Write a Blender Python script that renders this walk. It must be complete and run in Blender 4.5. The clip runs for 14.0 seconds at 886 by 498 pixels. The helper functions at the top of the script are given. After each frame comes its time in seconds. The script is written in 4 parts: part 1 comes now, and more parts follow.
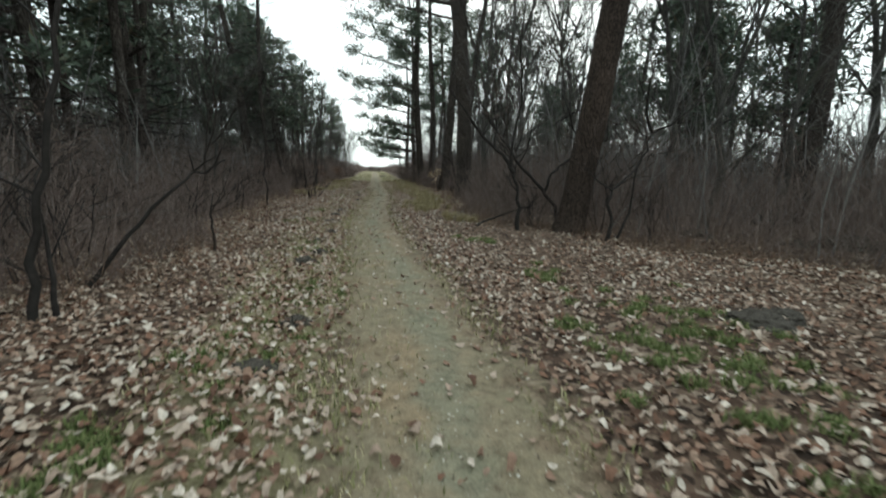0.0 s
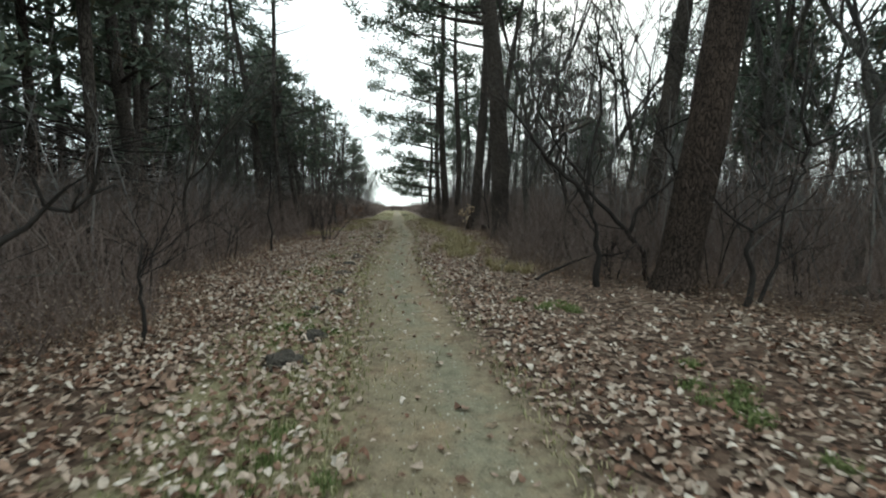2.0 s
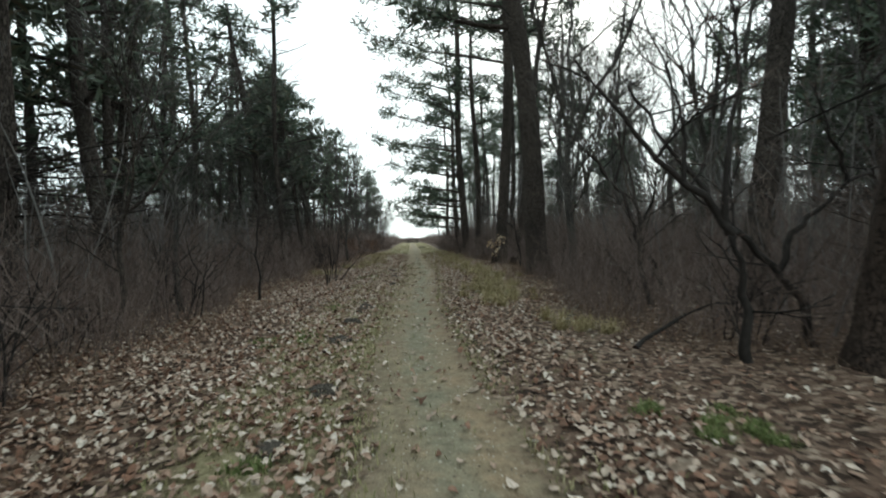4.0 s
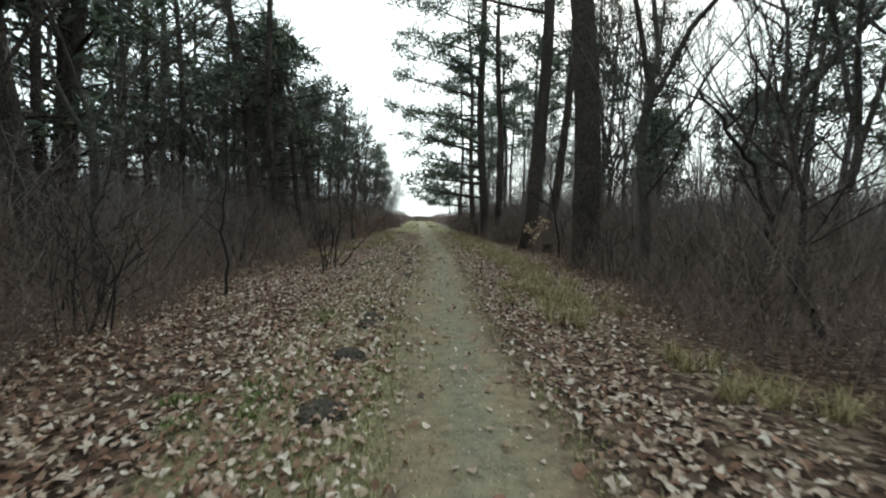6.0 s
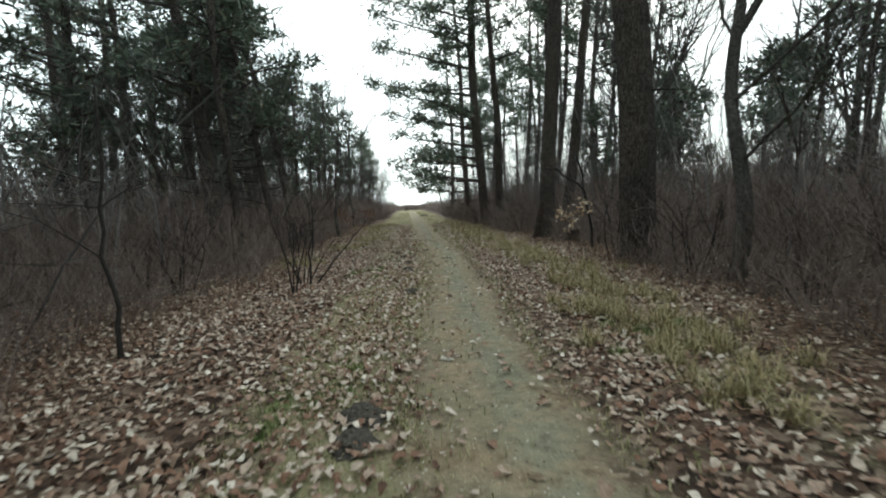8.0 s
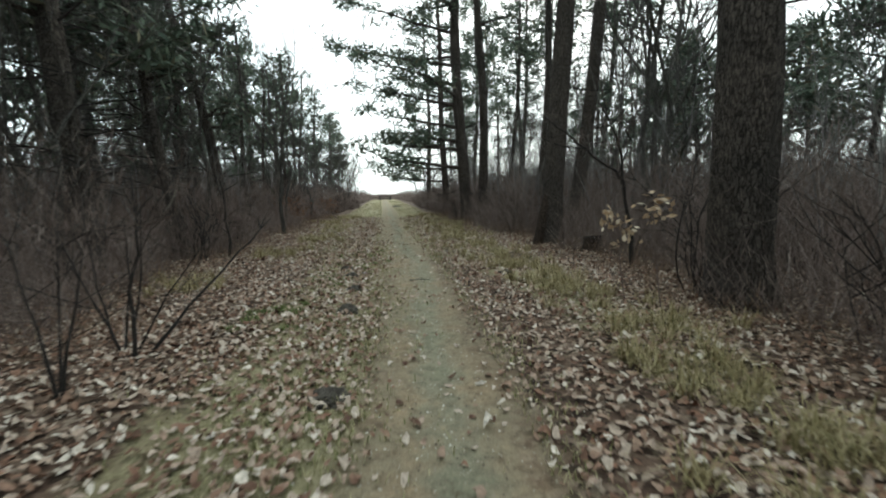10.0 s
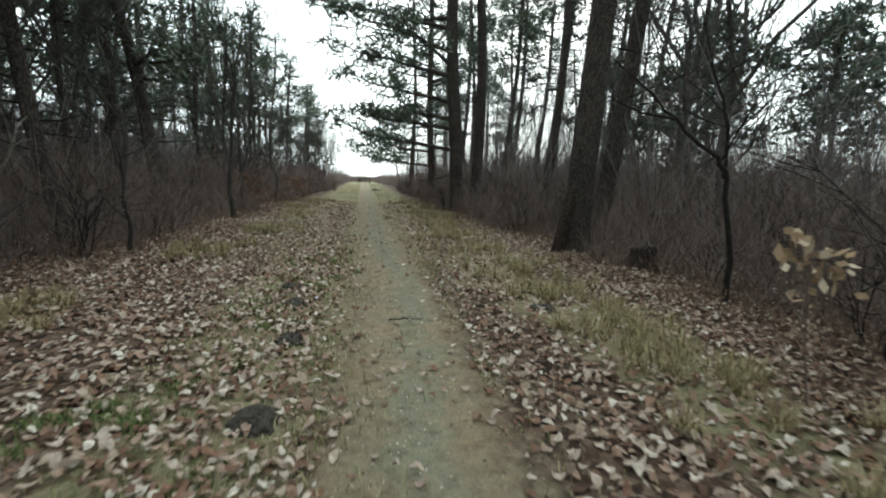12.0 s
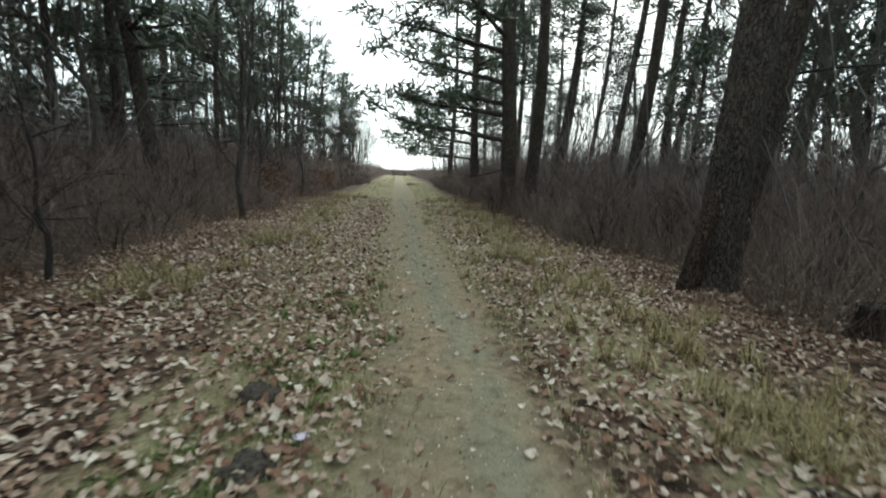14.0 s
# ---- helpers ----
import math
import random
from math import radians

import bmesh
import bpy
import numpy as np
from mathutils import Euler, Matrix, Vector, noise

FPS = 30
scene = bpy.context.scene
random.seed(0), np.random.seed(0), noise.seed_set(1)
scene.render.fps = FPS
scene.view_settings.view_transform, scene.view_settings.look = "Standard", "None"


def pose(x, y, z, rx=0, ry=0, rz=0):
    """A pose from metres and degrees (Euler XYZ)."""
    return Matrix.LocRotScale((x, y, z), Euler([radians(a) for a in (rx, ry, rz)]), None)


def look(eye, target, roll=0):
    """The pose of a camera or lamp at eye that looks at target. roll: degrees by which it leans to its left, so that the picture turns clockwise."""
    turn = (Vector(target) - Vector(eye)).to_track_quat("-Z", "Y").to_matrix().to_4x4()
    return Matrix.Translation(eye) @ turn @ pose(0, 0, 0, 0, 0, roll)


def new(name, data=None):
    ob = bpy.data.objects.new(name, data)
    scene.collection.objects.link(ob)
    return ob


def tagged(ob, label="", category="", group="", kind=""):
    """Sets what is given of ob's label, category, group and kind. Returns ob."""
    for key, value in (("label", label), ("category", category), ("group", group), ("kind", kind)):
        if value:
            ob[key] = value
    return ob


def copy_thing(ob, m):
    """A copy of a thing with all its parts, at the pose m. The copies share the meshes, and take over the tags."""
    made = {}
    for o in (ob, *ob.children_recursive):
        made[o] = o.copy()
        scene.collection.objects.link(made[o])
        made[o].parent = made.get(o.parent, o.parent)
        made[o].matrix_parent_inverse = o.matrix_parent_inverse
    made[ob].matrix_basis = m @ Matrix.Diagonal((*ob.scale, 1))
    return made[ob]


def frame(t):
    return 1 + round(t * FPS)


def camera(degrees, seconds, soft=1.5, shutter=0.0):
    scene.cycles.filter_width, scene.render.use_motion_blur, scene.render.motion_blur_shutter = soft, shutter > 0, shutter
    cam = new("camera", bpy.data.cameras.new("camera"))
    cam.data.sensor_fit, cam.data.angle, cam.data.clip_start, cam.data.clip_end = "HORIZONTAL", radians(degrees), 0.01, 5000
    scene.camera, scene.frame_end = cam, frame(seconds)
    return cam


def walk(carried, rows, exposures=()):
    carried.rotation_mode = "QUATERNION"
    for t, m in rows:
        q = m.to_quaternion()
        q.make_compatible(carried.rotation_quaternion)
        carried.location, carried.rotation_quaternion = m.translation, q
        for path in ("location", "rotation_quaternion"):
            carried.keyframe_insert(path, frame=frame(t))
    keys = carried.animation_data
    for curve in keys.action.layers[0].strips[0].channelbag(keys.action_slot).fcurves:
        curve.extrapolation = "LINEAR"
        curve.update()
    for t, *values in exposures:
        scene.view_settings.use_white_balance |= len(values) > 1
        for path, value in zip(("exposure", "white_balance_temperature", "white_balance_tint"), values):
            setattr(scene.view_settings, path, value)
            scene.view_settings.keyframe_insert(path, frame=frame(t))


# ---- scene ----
# the camera and its walk
EXPOSURES = ((0, 0.8), (4.2, 0.78), (8.0, 1.05), (10.5, 1.14), (14.0, 1.18))
cam = camera(90.5, 14.0, soft=2.0, shutter=0.4)
PATH = [
    (0, (0.847, 1.598, 1.347), (1.096, 3.549, 0.981), 1.0),
    (0.5, (0.836, 2.149, 1.343), (1.061, 4.125, 1.129), -0.2),
    (1, (0.802, 2.879, 1.35), (1.012, 4.859, 1.156), 2.3),
    (1.5, (0.752, 3.501, 1.295), (0.955, 5.481, 1.102), -1.2),
    (2, (0.717, 4.276, 1.277), (0.871, 6.261, 1.081), 0.3),
    (2.5, (0.675, 4.864, 1.268), (0.854, 6.85, 1.118), -0.7),
    (3, (0.656, 5.61, 1.279), (0.767, 7.598, 1.089), 1.3),
    (3.5, (0.672, 6.235, 1.283), (0.81, 8.221, 1.086), -1.5),
    (4, (0.594, 6.865, 1.308), (0.677, 8.862, 1.252), -1.5),
    (4.2, (0.588, 7.183, 1.268), (0.676, 9.179, 1.179), 0.6),
    (6.3, (0.125, 10.071, 1.348), (0.177, 12.063, 1.171), 0.9),
    (6.5, (0.088, 10.344, 1.372), (0.199, 12.332, 1.177), 2.0),
    (7, (-0.024, 11.049, 1.375), (0.028, 13.039, 1.178), -2.5),
    (7.5, (-0.068, 11.768, 1.351), (0.038, 13.749, 1.1), 1.0),
    (8, (-0.111, 12.449, 1.364), (-0.019, 14.436, 1.155), -2.7),
    (8.2, (-0.11, 12.724, 1.376), (-0.06, 14.713, 1.169), -1.4),
    (10.3, (0.219, 16.742, 1.382), (0.437, 18.713, 1.123), -1.1),
    (10.5, (0.229, 17.004, 1.359), (0.39, 18.985, 1.132), 0.7),
    (11, (0.19, 17.713, 1.36), (0.396, 19.685, 1.096), -1.6),
    (11.5, (0.208, 18.338, 1.369), (0.3, 20.318, 1.1), -2.0),
    (12, (0.22, 19.107, 1.355), (0.522, 21.058, 1.037), 1.8),
    (12.5, (0.196, 19.764, 1.375), (0.381, 21.729, 1.053), -0.6),
    (13, (0.154, 20.484, 1.38), (0.35, 22.452, 1.084), 1.7),
    (13.5, (0.085, 21.155, 1.366), (0.197, 23.125, 1.038), -1.1),
    (14, (0.086, 21.887, 1.375), (0.245, 23.85, 1.026), 2.8),
]
walk(cam, [(t, look(eye, target, roll)) for t, eye, target, roll in PATH], exposures=EXPOSURES)

# ---- world and light: a bright overcast winter sky ----
SUN_ELEVATION, SUN_ROTATION = radians(34), radians(20)
world = bpy.data.worlds.new("overcast_sky")
scene.world = world
world.use_nodes = True
wn, wl = world.node_tree.nodes, world.node_tree.links
wn.clear()
sky = wn.new("ShaderNodeTexSky")
sky.sky_type = "NISHITA"
sky.sun_disc = False
sky.sun_elevation, sky.sun_rotation = SUN_ELEVATION, SUN_ROTATION
sky.dust_density, sky.air_density = 3.0, 1.0
veil = wn.new("ShaderNodeMixRGB")
veil.inputs[0].default_value = 0.88
veil.inputs[2].default_value = (8.75, 10.35, 10.3, 1)
wback = wn.new("ShaderNodeBackground")
wback.inputs["Strength"].default_value = 0.1
wout = wn.new("ShaderNodeOutputWorld")
wl.new(sky.outputs[0], veil.inputs[1])
wl.new(veil.outputs[0], wback.inputs[0])
wl.new(wback.outputs[0], wout.inputs[0])

sun_data = bpy.data.lights.new("sun", "SUN")
sun_data.energy, sun_data.angle, sun_data.color = 0.6, radians(25), (1.0, 0.96, 0.9)
sun = new("sun", sun_data)
sun.rotation_euler = (radians(90) - SUN_ELEVATION, 0, radians(180) - SUN_ROTATION)


# ---- materials ----
def mat(name, rough=0.9, spec=0.2):
    m = bpy.data.materials.new(name)
    m.use_nodes = True
    n = m.node_tree.nodes
    b = n["Principled BSDF"]
    b.inputs["Roughness"].default_value = rough
    b.inputs["Specular IOR Level"].default_value = spec
    return m, n, m.node_tree.links, b


def ramp(n, stops):
    r = n.new("ShaderNodeValToRGB")
    while len(r.color_ramp.elements) < len(stops):
        r.color_ramp.elements.new(0.5)
    for e, (p, c) in zip(r.color_ramp.elements, stops):
        e.position, e.color = p, (*c, 1)
    return r


def noise_tex(n, l, scale, detail=4.0, coord=None, rough=0.6):
    x = n.new("ShaderNodeTexNoise")
    x.inputs["Scale"].default_value, x.inputs["Detail"].default_value, x.inputs["Roughness"].default_value = scale, detail, rough
    if coord is not None:
        l.new(coord, x.inputs["Vector"])
    return x


def mixc(n, l, fac, a, b, mode="MIX"):
    x = n.new("ShaderNodeMixRGB")
    x.blend_type = mode
    for sock, v in zip(x.inputs, (fac, a, b)):
        if isinstance(v, bpy.types.NodeSocket):
            l.new(v, sock)
        elif isinstance(v, tuple):
            sock.default_value = (*v, 1)
        else:
            sock.default_value = v
    return x.outputs[0]


def bump(n, l, b, height, strength, dist):
    x = n.new("ShaderNodeBump")
    x.inputs["Strength"].default_value, x.inputs["Distance"].default_value = strength, dist
    l.new(height, x.inputs["Height"])
    l.new(x.outputs[0], b.inputs["Normal"])


def bark_material(name, dark, light, scale=1.0, moss=None):
    m, n, l, b = mat(name, 0.95, 0.1)
    tc = n.new("ShaderNodeTexCoord")
    mp = n.new("ShaderNodeMapping")
    mp.inputs["Scale"].default_value = (9 * scale, 9 * scale, 2.2 * scale)
    l.new(tc.outputs["Object"], mp.inputs["Vector"])
    wob = noise_tex(n, l, 3, 3, mp.outputs[0])
    add = n.new("ShaderNodeMixRGB")
    add.blend_type = "ADD"
    add.inputs[0].default_value = 0.6
    l.new(mp.outputs[0], add.inputs[1])
    l.new(wob.outputs["Color"], add.inputs[2])
    v = n.new("ShaderNodeTexVoronoi")
    v.feature = "DISTANCE_TO_EDGE"
    l.new(add.outputs[0], v.inputs["Vector"])
    plates = ramp(n, [(0.0, (0, 0, 0)), (0.16, (1, 1, 1))])
    l.new(v.outputs["Distance"], plates.inputs[0])
    fine = noise_tex(n, l, 30, 6, tc.outputs["Object"])
    big = noise_tex(n, l, 0.9, 3, tc.outputs["Object"])
    body = ramp(n, [(0.3, dark), (0.7, light)])
    l.new(fine.outputs[0], body.inputs[0])
    c = mixc(n, l, plates.outputs[0], tuple(x * 0.35 for x in dark), body.outputs[0])
    tone = ramp(n, [(0.3, (0.7, 0.7, 0.7)), (0.7, (1.25, 1.2, 1.15))])
    l.new(big.outputs[0], tone.inputs[0])
    c = mixc(n, l, 1.0, c, tone.outputs[0], "MULTIPLY")
    if moss:
        mm = ramp(n, [(0.52, (0, 0, 0)), (0.68, (0.7, 0.7, 0.7))])
        l.new(big.outputs[0], mm.inputs[0])
        c = mixc(n, l, mm.outputs[0], c, moss)
    l.new(c, b.inputs["Base Color"])
    h = mixc(n, l, 0.3, plates.outputs[0], fine.outputs[0])
    bump(n, l, b, h, 0.9, 0.025)
    return m


def random_material(name, stops, rough=0.85, island=True, grain=0.0):
    m, n, l, b = mat(name, rough, 0.2)
    if island:
        src = n.new("ShaderNodeNewGeometry").outputs["Random Per Island"]
    else:
        src = n.new("ShaderNodeObjectInfo").outputs["Random"]
    r = ramp(n, stops)
    l.new(src, r.inputs[0])
    c = r.outputs[0]
    if grain:
        tc = n.new("ShaderNodeTexCoord")
        g = noise_tex(n, l, grain, 4, tc.outputs["Object"])
        t = ramp(n, [(0.3, (0.6, 0.6, 0.6)), (0.7, (1.25, 1.25, 1.25))])
        l.new(g.outputs[0], t.inputs[0])
        c = mixc(n, l, 1.0, c, t.outputs[0], "MULTIPLY")
    l.new(c, b.inputs["Base Color"])
    return m


PINE_BARK = bark_material("pine_bark", (0.045, 0.039, 0.035), (0.12, 0.102, 0.091), 0.62)
PINE_BARK_RED = bark_material("reddish_pine_bark", (0.036, 0.028, 0.024), (0.1, 0.073, 0.06), 0.62)
# this grey is lightened so the bark's own colour carries the haze
HAZED_GREY_BARK = bark_material("hazed_grey_bark", (0.075, 0.072, 0.068), (0.17, 0.162, 0.15), 1.6, (0.055, 0.062, 0.035))
DARK_BARK = random_material("dark_twig_bark", [(0.0, (0.014, 0.012, 0.011)), (1.0, (0.036, 0.03, 0.027))], 0.9, True, 14)
# next three: haze in the wood painted in as lighter twig and needle colours
HAZED_TWIG = random_material("hazed_brown_twigs", [(0.0, (0.068, 0.048, 0.041)), (0.5, (0.118, 0.085, 0.073)), (0.88, (0.16, 0.12, 0.104)), (1.0, (0.215, 0.175, 0.155))])
HAZED_TWIG_GREY = random_material("hazed_grey_twigs", [(0.0, (0.08, 0.076, 0.074)), (0.6, (0.135, 0.127, 0.122)), (1.0, (0.2, 0.19, 0.182))])
HAZED_NEEDLES = random_material("hazed_pine_needles", [(0.0, (0.048, 0.066, 0.048)), (0.5, (0.078, 0.103, 0.074)), (0.9, (0.11, 0.135, 0.094)), (1.0, (0.15, 0.125, 0.08))], 0.7)
OAK_LEAF = random_material("dead_oak_leaves", [(0.0, (0.085, 0.045, 0.03)), (0.22, (0.19, 0.1, 0.066)), (0.45, (0.275, 0.182, 0.134)), (0.66, (0.36, 0.272, 0.216)), (0.88, (0.45, 0.37, 0.305)), (1.0, (0.57, 0.5, 0.43))], 0.75, True, 40)
RUST_TWIG = random_material("rusty_low_brush", [(0.0, (0.06, 0.036, 0.025)), (0.5, (0.115, 0.068, 0.045)), (0.85, (0.17, 0.11, 0.072)), (1.0, (0.26, 0.2, 0.14))])
TAN_LEAF = random_material("withered_tan_leaves", [(0.0, (0.3, 0.19, 0.11)), (0.5, (0.46, 0.33, 0.22)), (1.0, (0.6, 0.5, 0.38))], 0.75)
RUST_LEAF = random_material("withered_rust_leaves", [(0.0, (0.12, 0.055, 0.03)), (1.0, (0.22, 0.11, 0.06))], 0.8)
GRASS = random_material("grass_blades", [(0.0, (0.105, 0.12, 0.045)), (0.3, (0.19, 0.188, 0.08)), (0.6, (0.295, 0.258, 0.14)), (1.0, (0.43, 0.37, 0.235))], 0.7)
STRAW = random_material("dry_grass", [(0.0, (0.115, 0.1, 0.04)), (0.3, (0.205, 0.168, 0.08)), (0.7, (0.295, 0.235, 0.125)), (1.0, (0.4, 0.335, 0.205))], 0.75)
GREEN = random_material("green_grass", [(0.0, (0.07, 0.098, 0.03)), (0.6, (0.125, 0.16, 0.055)), (1.0, (0.22, 0.225, 0.1))], 0.7)
DEADWOOD = bark_material("bleached_dead_wood", (0.16, 0.14, 0.12), (0.36, 0.33, 0.29), 3.0)
PLAIN_WOOD = bark_material("weathered_wood", (0.05, 0.045, 0.042), (0.1, 0.095, 0.09), 2.0)


def soil_material():
    m, n, l, b = mat("dark_soil", 1.0, 0.1)
    tc = n.new("ShaderNodeTexCoord")
    a = noise_tex(n, l, 55, 6, tc.outputs["Object"])
    r = ramp(n, [(0.3, (0.034, 0.029, 0.025)), (0.7, (0.105, 0.092, 0.078))])
    l.new(a.outputs[0], r.inputs[0])
    l.new(r.outputs[0], b.inputs["Base Color"])
    bump(n, l, b, a.outputs[0], 1.0, 0.02)
    return m


SOIL = soil_material()


def ground_material():
    m, n, l, b = mat("forest_ground", 0.95, 0.15)
    tc = n.new("ShaderNodeTexCoord")
    co = tc.outputs["Object"]
    at = n.new("ShaderNodeVertexColor")
    at.layer_name = "cover"
    sep = n.new("ShaderNodeSeparateColor")
    l.new(at.outputs[0], sep.inputs[0])
    # trodden sandy path
    p1 = noise_tex(n, l, 70, 8, co, 0.75)
    p2 = noise_tex(n, l, 1.6, 5, co)
    pr = ramp(n, [(0.25, (0.112, 0.097, 0.076)), (0.45, (0.188, 0.167, 0.135)), (0.6, (0.238, 0.216, 0.177)), (0.78, (0.36, 0.33, 0.28))])
    l.new(p1.outputs[0], pr.inputs[0])
    pt = ramp(n, [(0.35, (1.12, 1.03, 0.93)), (0.5, (1.0, 1.0, 0.95)), (0.65, (0.9, 0.94, 0.87))])
    l.new(p2.outputs[0], pt.inputs[0])
    path_c = mixc(n, l, 1.0, pr.outputs[0], pt.outputs[0], "MULTIPLY")
    p3 = noise_tex(n, l, 11, 7, co, 0.7)
    pm = ramp(n, [(0.3, (0.62, 0.58, 0.54)), (0.5, (1.0, 1.0, 1.0)), (0.72, (1.3, 1.28, 1.22))])
    l.new(p3.outputs[0], pm.inputs[0])
    path_c = mixc(n, l, 1.0, path_c, pm.outputs[0], "MULTIPLY")
    # leaf litter: irregular cells of many browns
    wob = noise_tex(n, l, 9, 3, co)
    wadd = n.new("ShaderNodeMixRGB")
    wadd.blend_type = "ADD"
    wadd.inputs[0].default_value = 0.12
    l.new(co, wadd.inputs[1])
    l.new(wob.outputs["Color"], wadd.inputs[2])
    v = n.new("ShaderNodeTexVoronoi")
    v.inputs["Scale"].default_value = 17
    l.new(wadd.outputs[0], v.inputs["Vector"])
    lr = ramp(n, [(0.1, (0.034, 0.022, 0.016)), (0.4, (0.085, 0.052, 0.037)), (0.65, (0.13, 0.085, 0.062)), (0.88, (0.205, 0.148, 0.112)), (1.0, (0.29, 0.225, 0.175))])
    vs = n.new("ShaderNodeSeparateColor")
    l.new(v.outputs["Color"], vs.inputs[0])
    l.new(vs.outputs[0], lr.inputs[0])
    sh = noise_tex(n, l, 40, 6, co)
    st = ramp(n, [(0.3, (0.55, 0.55, 0.55)), (0.7, (1.2, 1.2, 1.2))])
    l.new(sh.outputs[0], st.inputs[0])
    litter = mixc(n, l, 1.0, lr.outputs[0], st.outputs[0], "MULTIPLY")
    # short mossy turf
    gr = ramp(n, [(0.28, (0.105, 0.088, 0.05)), (0.48, (0.2, 0.175, 0.1)), (0.62, (0.285, 0.247, 0.158)), (0.8, (0.385, 0.335, 0.24))])
    g1 = noise_tex(n, l, 38, 7, co, 0.75)
    l.new(g1.outputs[0], gr.inputs[0])
    patch = noise_tex(n, l, 3.2, 9, co, 0.78)

    def masked(sock, lo, hi):
        a = n.new("ShaderNodeMath")
        a.operation = "ADD"
        l.new(sock, a.inputs[0])
        l.new(patch.outputs[0], a.inputs[1])
        r = ramp(n, [(lo, (0, 0, 0)), (hi, (1, 1, 1))])
        l.new(a.outputs[0], r.inputs[0])
        return r.outputs[0]

    third = n.new("ShaderNodeMath")
    third.operation = "MULTIPLY"
    third.inputs[1].default_value = 0.55
    l.new(sep.outputs[2], third.inputs[0])
    path_c = mixc(n, l, masked(third.outputs[0], 0.72, 1.05), mixc(n, l, 1.0, path_c, (1.02, 0.93, 0.83), "MULTIPLY"), mixc(n, l, 1.0, path_c, (0.95, 0.97, 0.9), "MULTIPLY"))
    half = n.new("ShaderNodeMath")
    half.operation = "MULTIPLY"
    half.inputs[1].default_value = 0.62
    l.new(sep.outputs[1], half.inputs[0])
    c = mixc(n, l, masked(half.outputs[0], 0.62, 0.82), litter, gr.outputs[0])
    half2 = n.new("ShaderNodeMath")
    half2.operation = "MULTIPLY"
    half2.inputs[1].default_value = 0.57
    l.new(sep.outputs[0], half2.inputs[0])
    c = mixc(n, l, masked(half2.outputs[0], 0.66, 0.98), c, path_c)
    l.new(c, b.inputs["Base Color"])
    bump(n, l, b, mixc(n, l, 0.5, sh.outputs[0], p1.outputs[0]), 0.7, 0.02)
    return m


GROUND = ground_material()


# ---- mesh helpers ----
class Mesher:
    """Collects tubes, spikes and blades, then becomes one mesh."""

    def __init__(self):
        self.v, self.f = [], []

    def tube(self, pts, radii, sides=6, wobble=0.0, cap=True):
        base, rings = len(self.v), len(pts)
        pts = [Vector(p) for p in pts]
        side = None
        for i, p in enumerate(pts):
            d = (pts[min(i + 1, rings - 1)] - pts[max(i - 1, 0)]).normalized()
            if side is None:
                side = d.orthogonal().normalized()
            else:
                side = (side - d * side.dot(d)).normalized()
            other = d.cross(side)
            for k in range(sides):
                a = 2 * math.pi * k / sides
                r = radii[i]
                if wobble:
                    q = Vector((math.cos(a) * 2.2, math.sin(a) * 2.2, p.z * 0.9 + pts[0].x * 3))
                    r *= 1 + wobble * noise.noise(q) + 0.5 * wobble * noise.noise(q * 3.1)
                self.v.append(p + (side * math.cos(a) + other * math.sin(a)) * r)
        for i in range(rings - 1):
            for k in range(sides):
                a, b = base + i * sides + k, base + i * sides + (k + 1) % sides
                self.f.append((a, b, b + sides, a + sides))
        if cap:
            self.f.append(tuple(base + (rings - 1) * sides + k for k in range(sides)))

    def spike(self, p, tip, r):
        p, tip = Vector(p), Vector(tip)
        d = (tip - p).normalized()
        s = d.orthogonal().normalized()
        o = d.cross(s)
        i = len(self.v)
        for k in range(3):
            a = 2.094 * k
            self.v.append(p + (s * math.cos(a) + o * math.sin(a)) * r)
        self.v.append(tip)
        self.f += [(i, i + 1, i + 3), (i + 1, i + 2, i + 3), (i + 2, i, i + 3)]

    def blade(self, p, tip, w, rnd):
        p, tip = Vector(p), Vector(tip)
        s = (tip - p).cross(Vector((rnd.uniform(-1, 1), rnd.uniform(-1, 1), rnd.uniform(-1, 1)))).normalized() * w
        i = len(self.v)
        mid = p.lerp(tip, 0.55)
        self.v += [p, mid - s, mid + s, tip]
        self.f.append((i, i + 1, i + 3, i + 2))

    def mesh(self, name, material, smooth=False):
        me = bpy.data.meshes.new(name)
        me.from_pydata([tuple(q) for q in self.v], [], self.f)
        me.materials.append(material)
        if smooth:
            me.polygons.foreach_set("use_smooth", [True] * len(me.polygons))
        return me


def part(name, data, parent, label="", kind=""):
    ob = new(name, data)
    ob.parent = parent
    return tagged(ob, label, kind=kind)


def numpy_mesh(name, verts, faces, material):
    """A mesh from arrays of points and of equal-sided faces."""
    me = bpy.data.meshes.new(name)
    k = faces.shape[1]
    me.vertices.add(len(verts))
    me.vertices.foreach_set("co", verts.astype(np.float32).ravel())
    me.loops.add(faces.size)
    me.loops.foreach_set("vertex_index", faces.astype(np.int32).ravel())
    me.polygons.add(len(faces))
    me.polygons.foreach_set("loop_start", np.arange(0, faces.size, k, dtype=np.int32))
    me.update(calc_edges=True)
    me.materials.append(material)
    return me


# ---- the lie of the land ----
PATH_Y = [-20, 0, 4, 9, 12, 16, 20, 24, 28, 33, 60, 110, 200, 600]
PATH_X = [1.6, 1.25, 1.15, 0.73, 0.48, 0.29, 0.46, 0.44, 0.27, 0.05, -0.7, -2.3, -5.0, -16]


def path_x(y):
    return np.interp(y, PATH_Y, PATH_X)


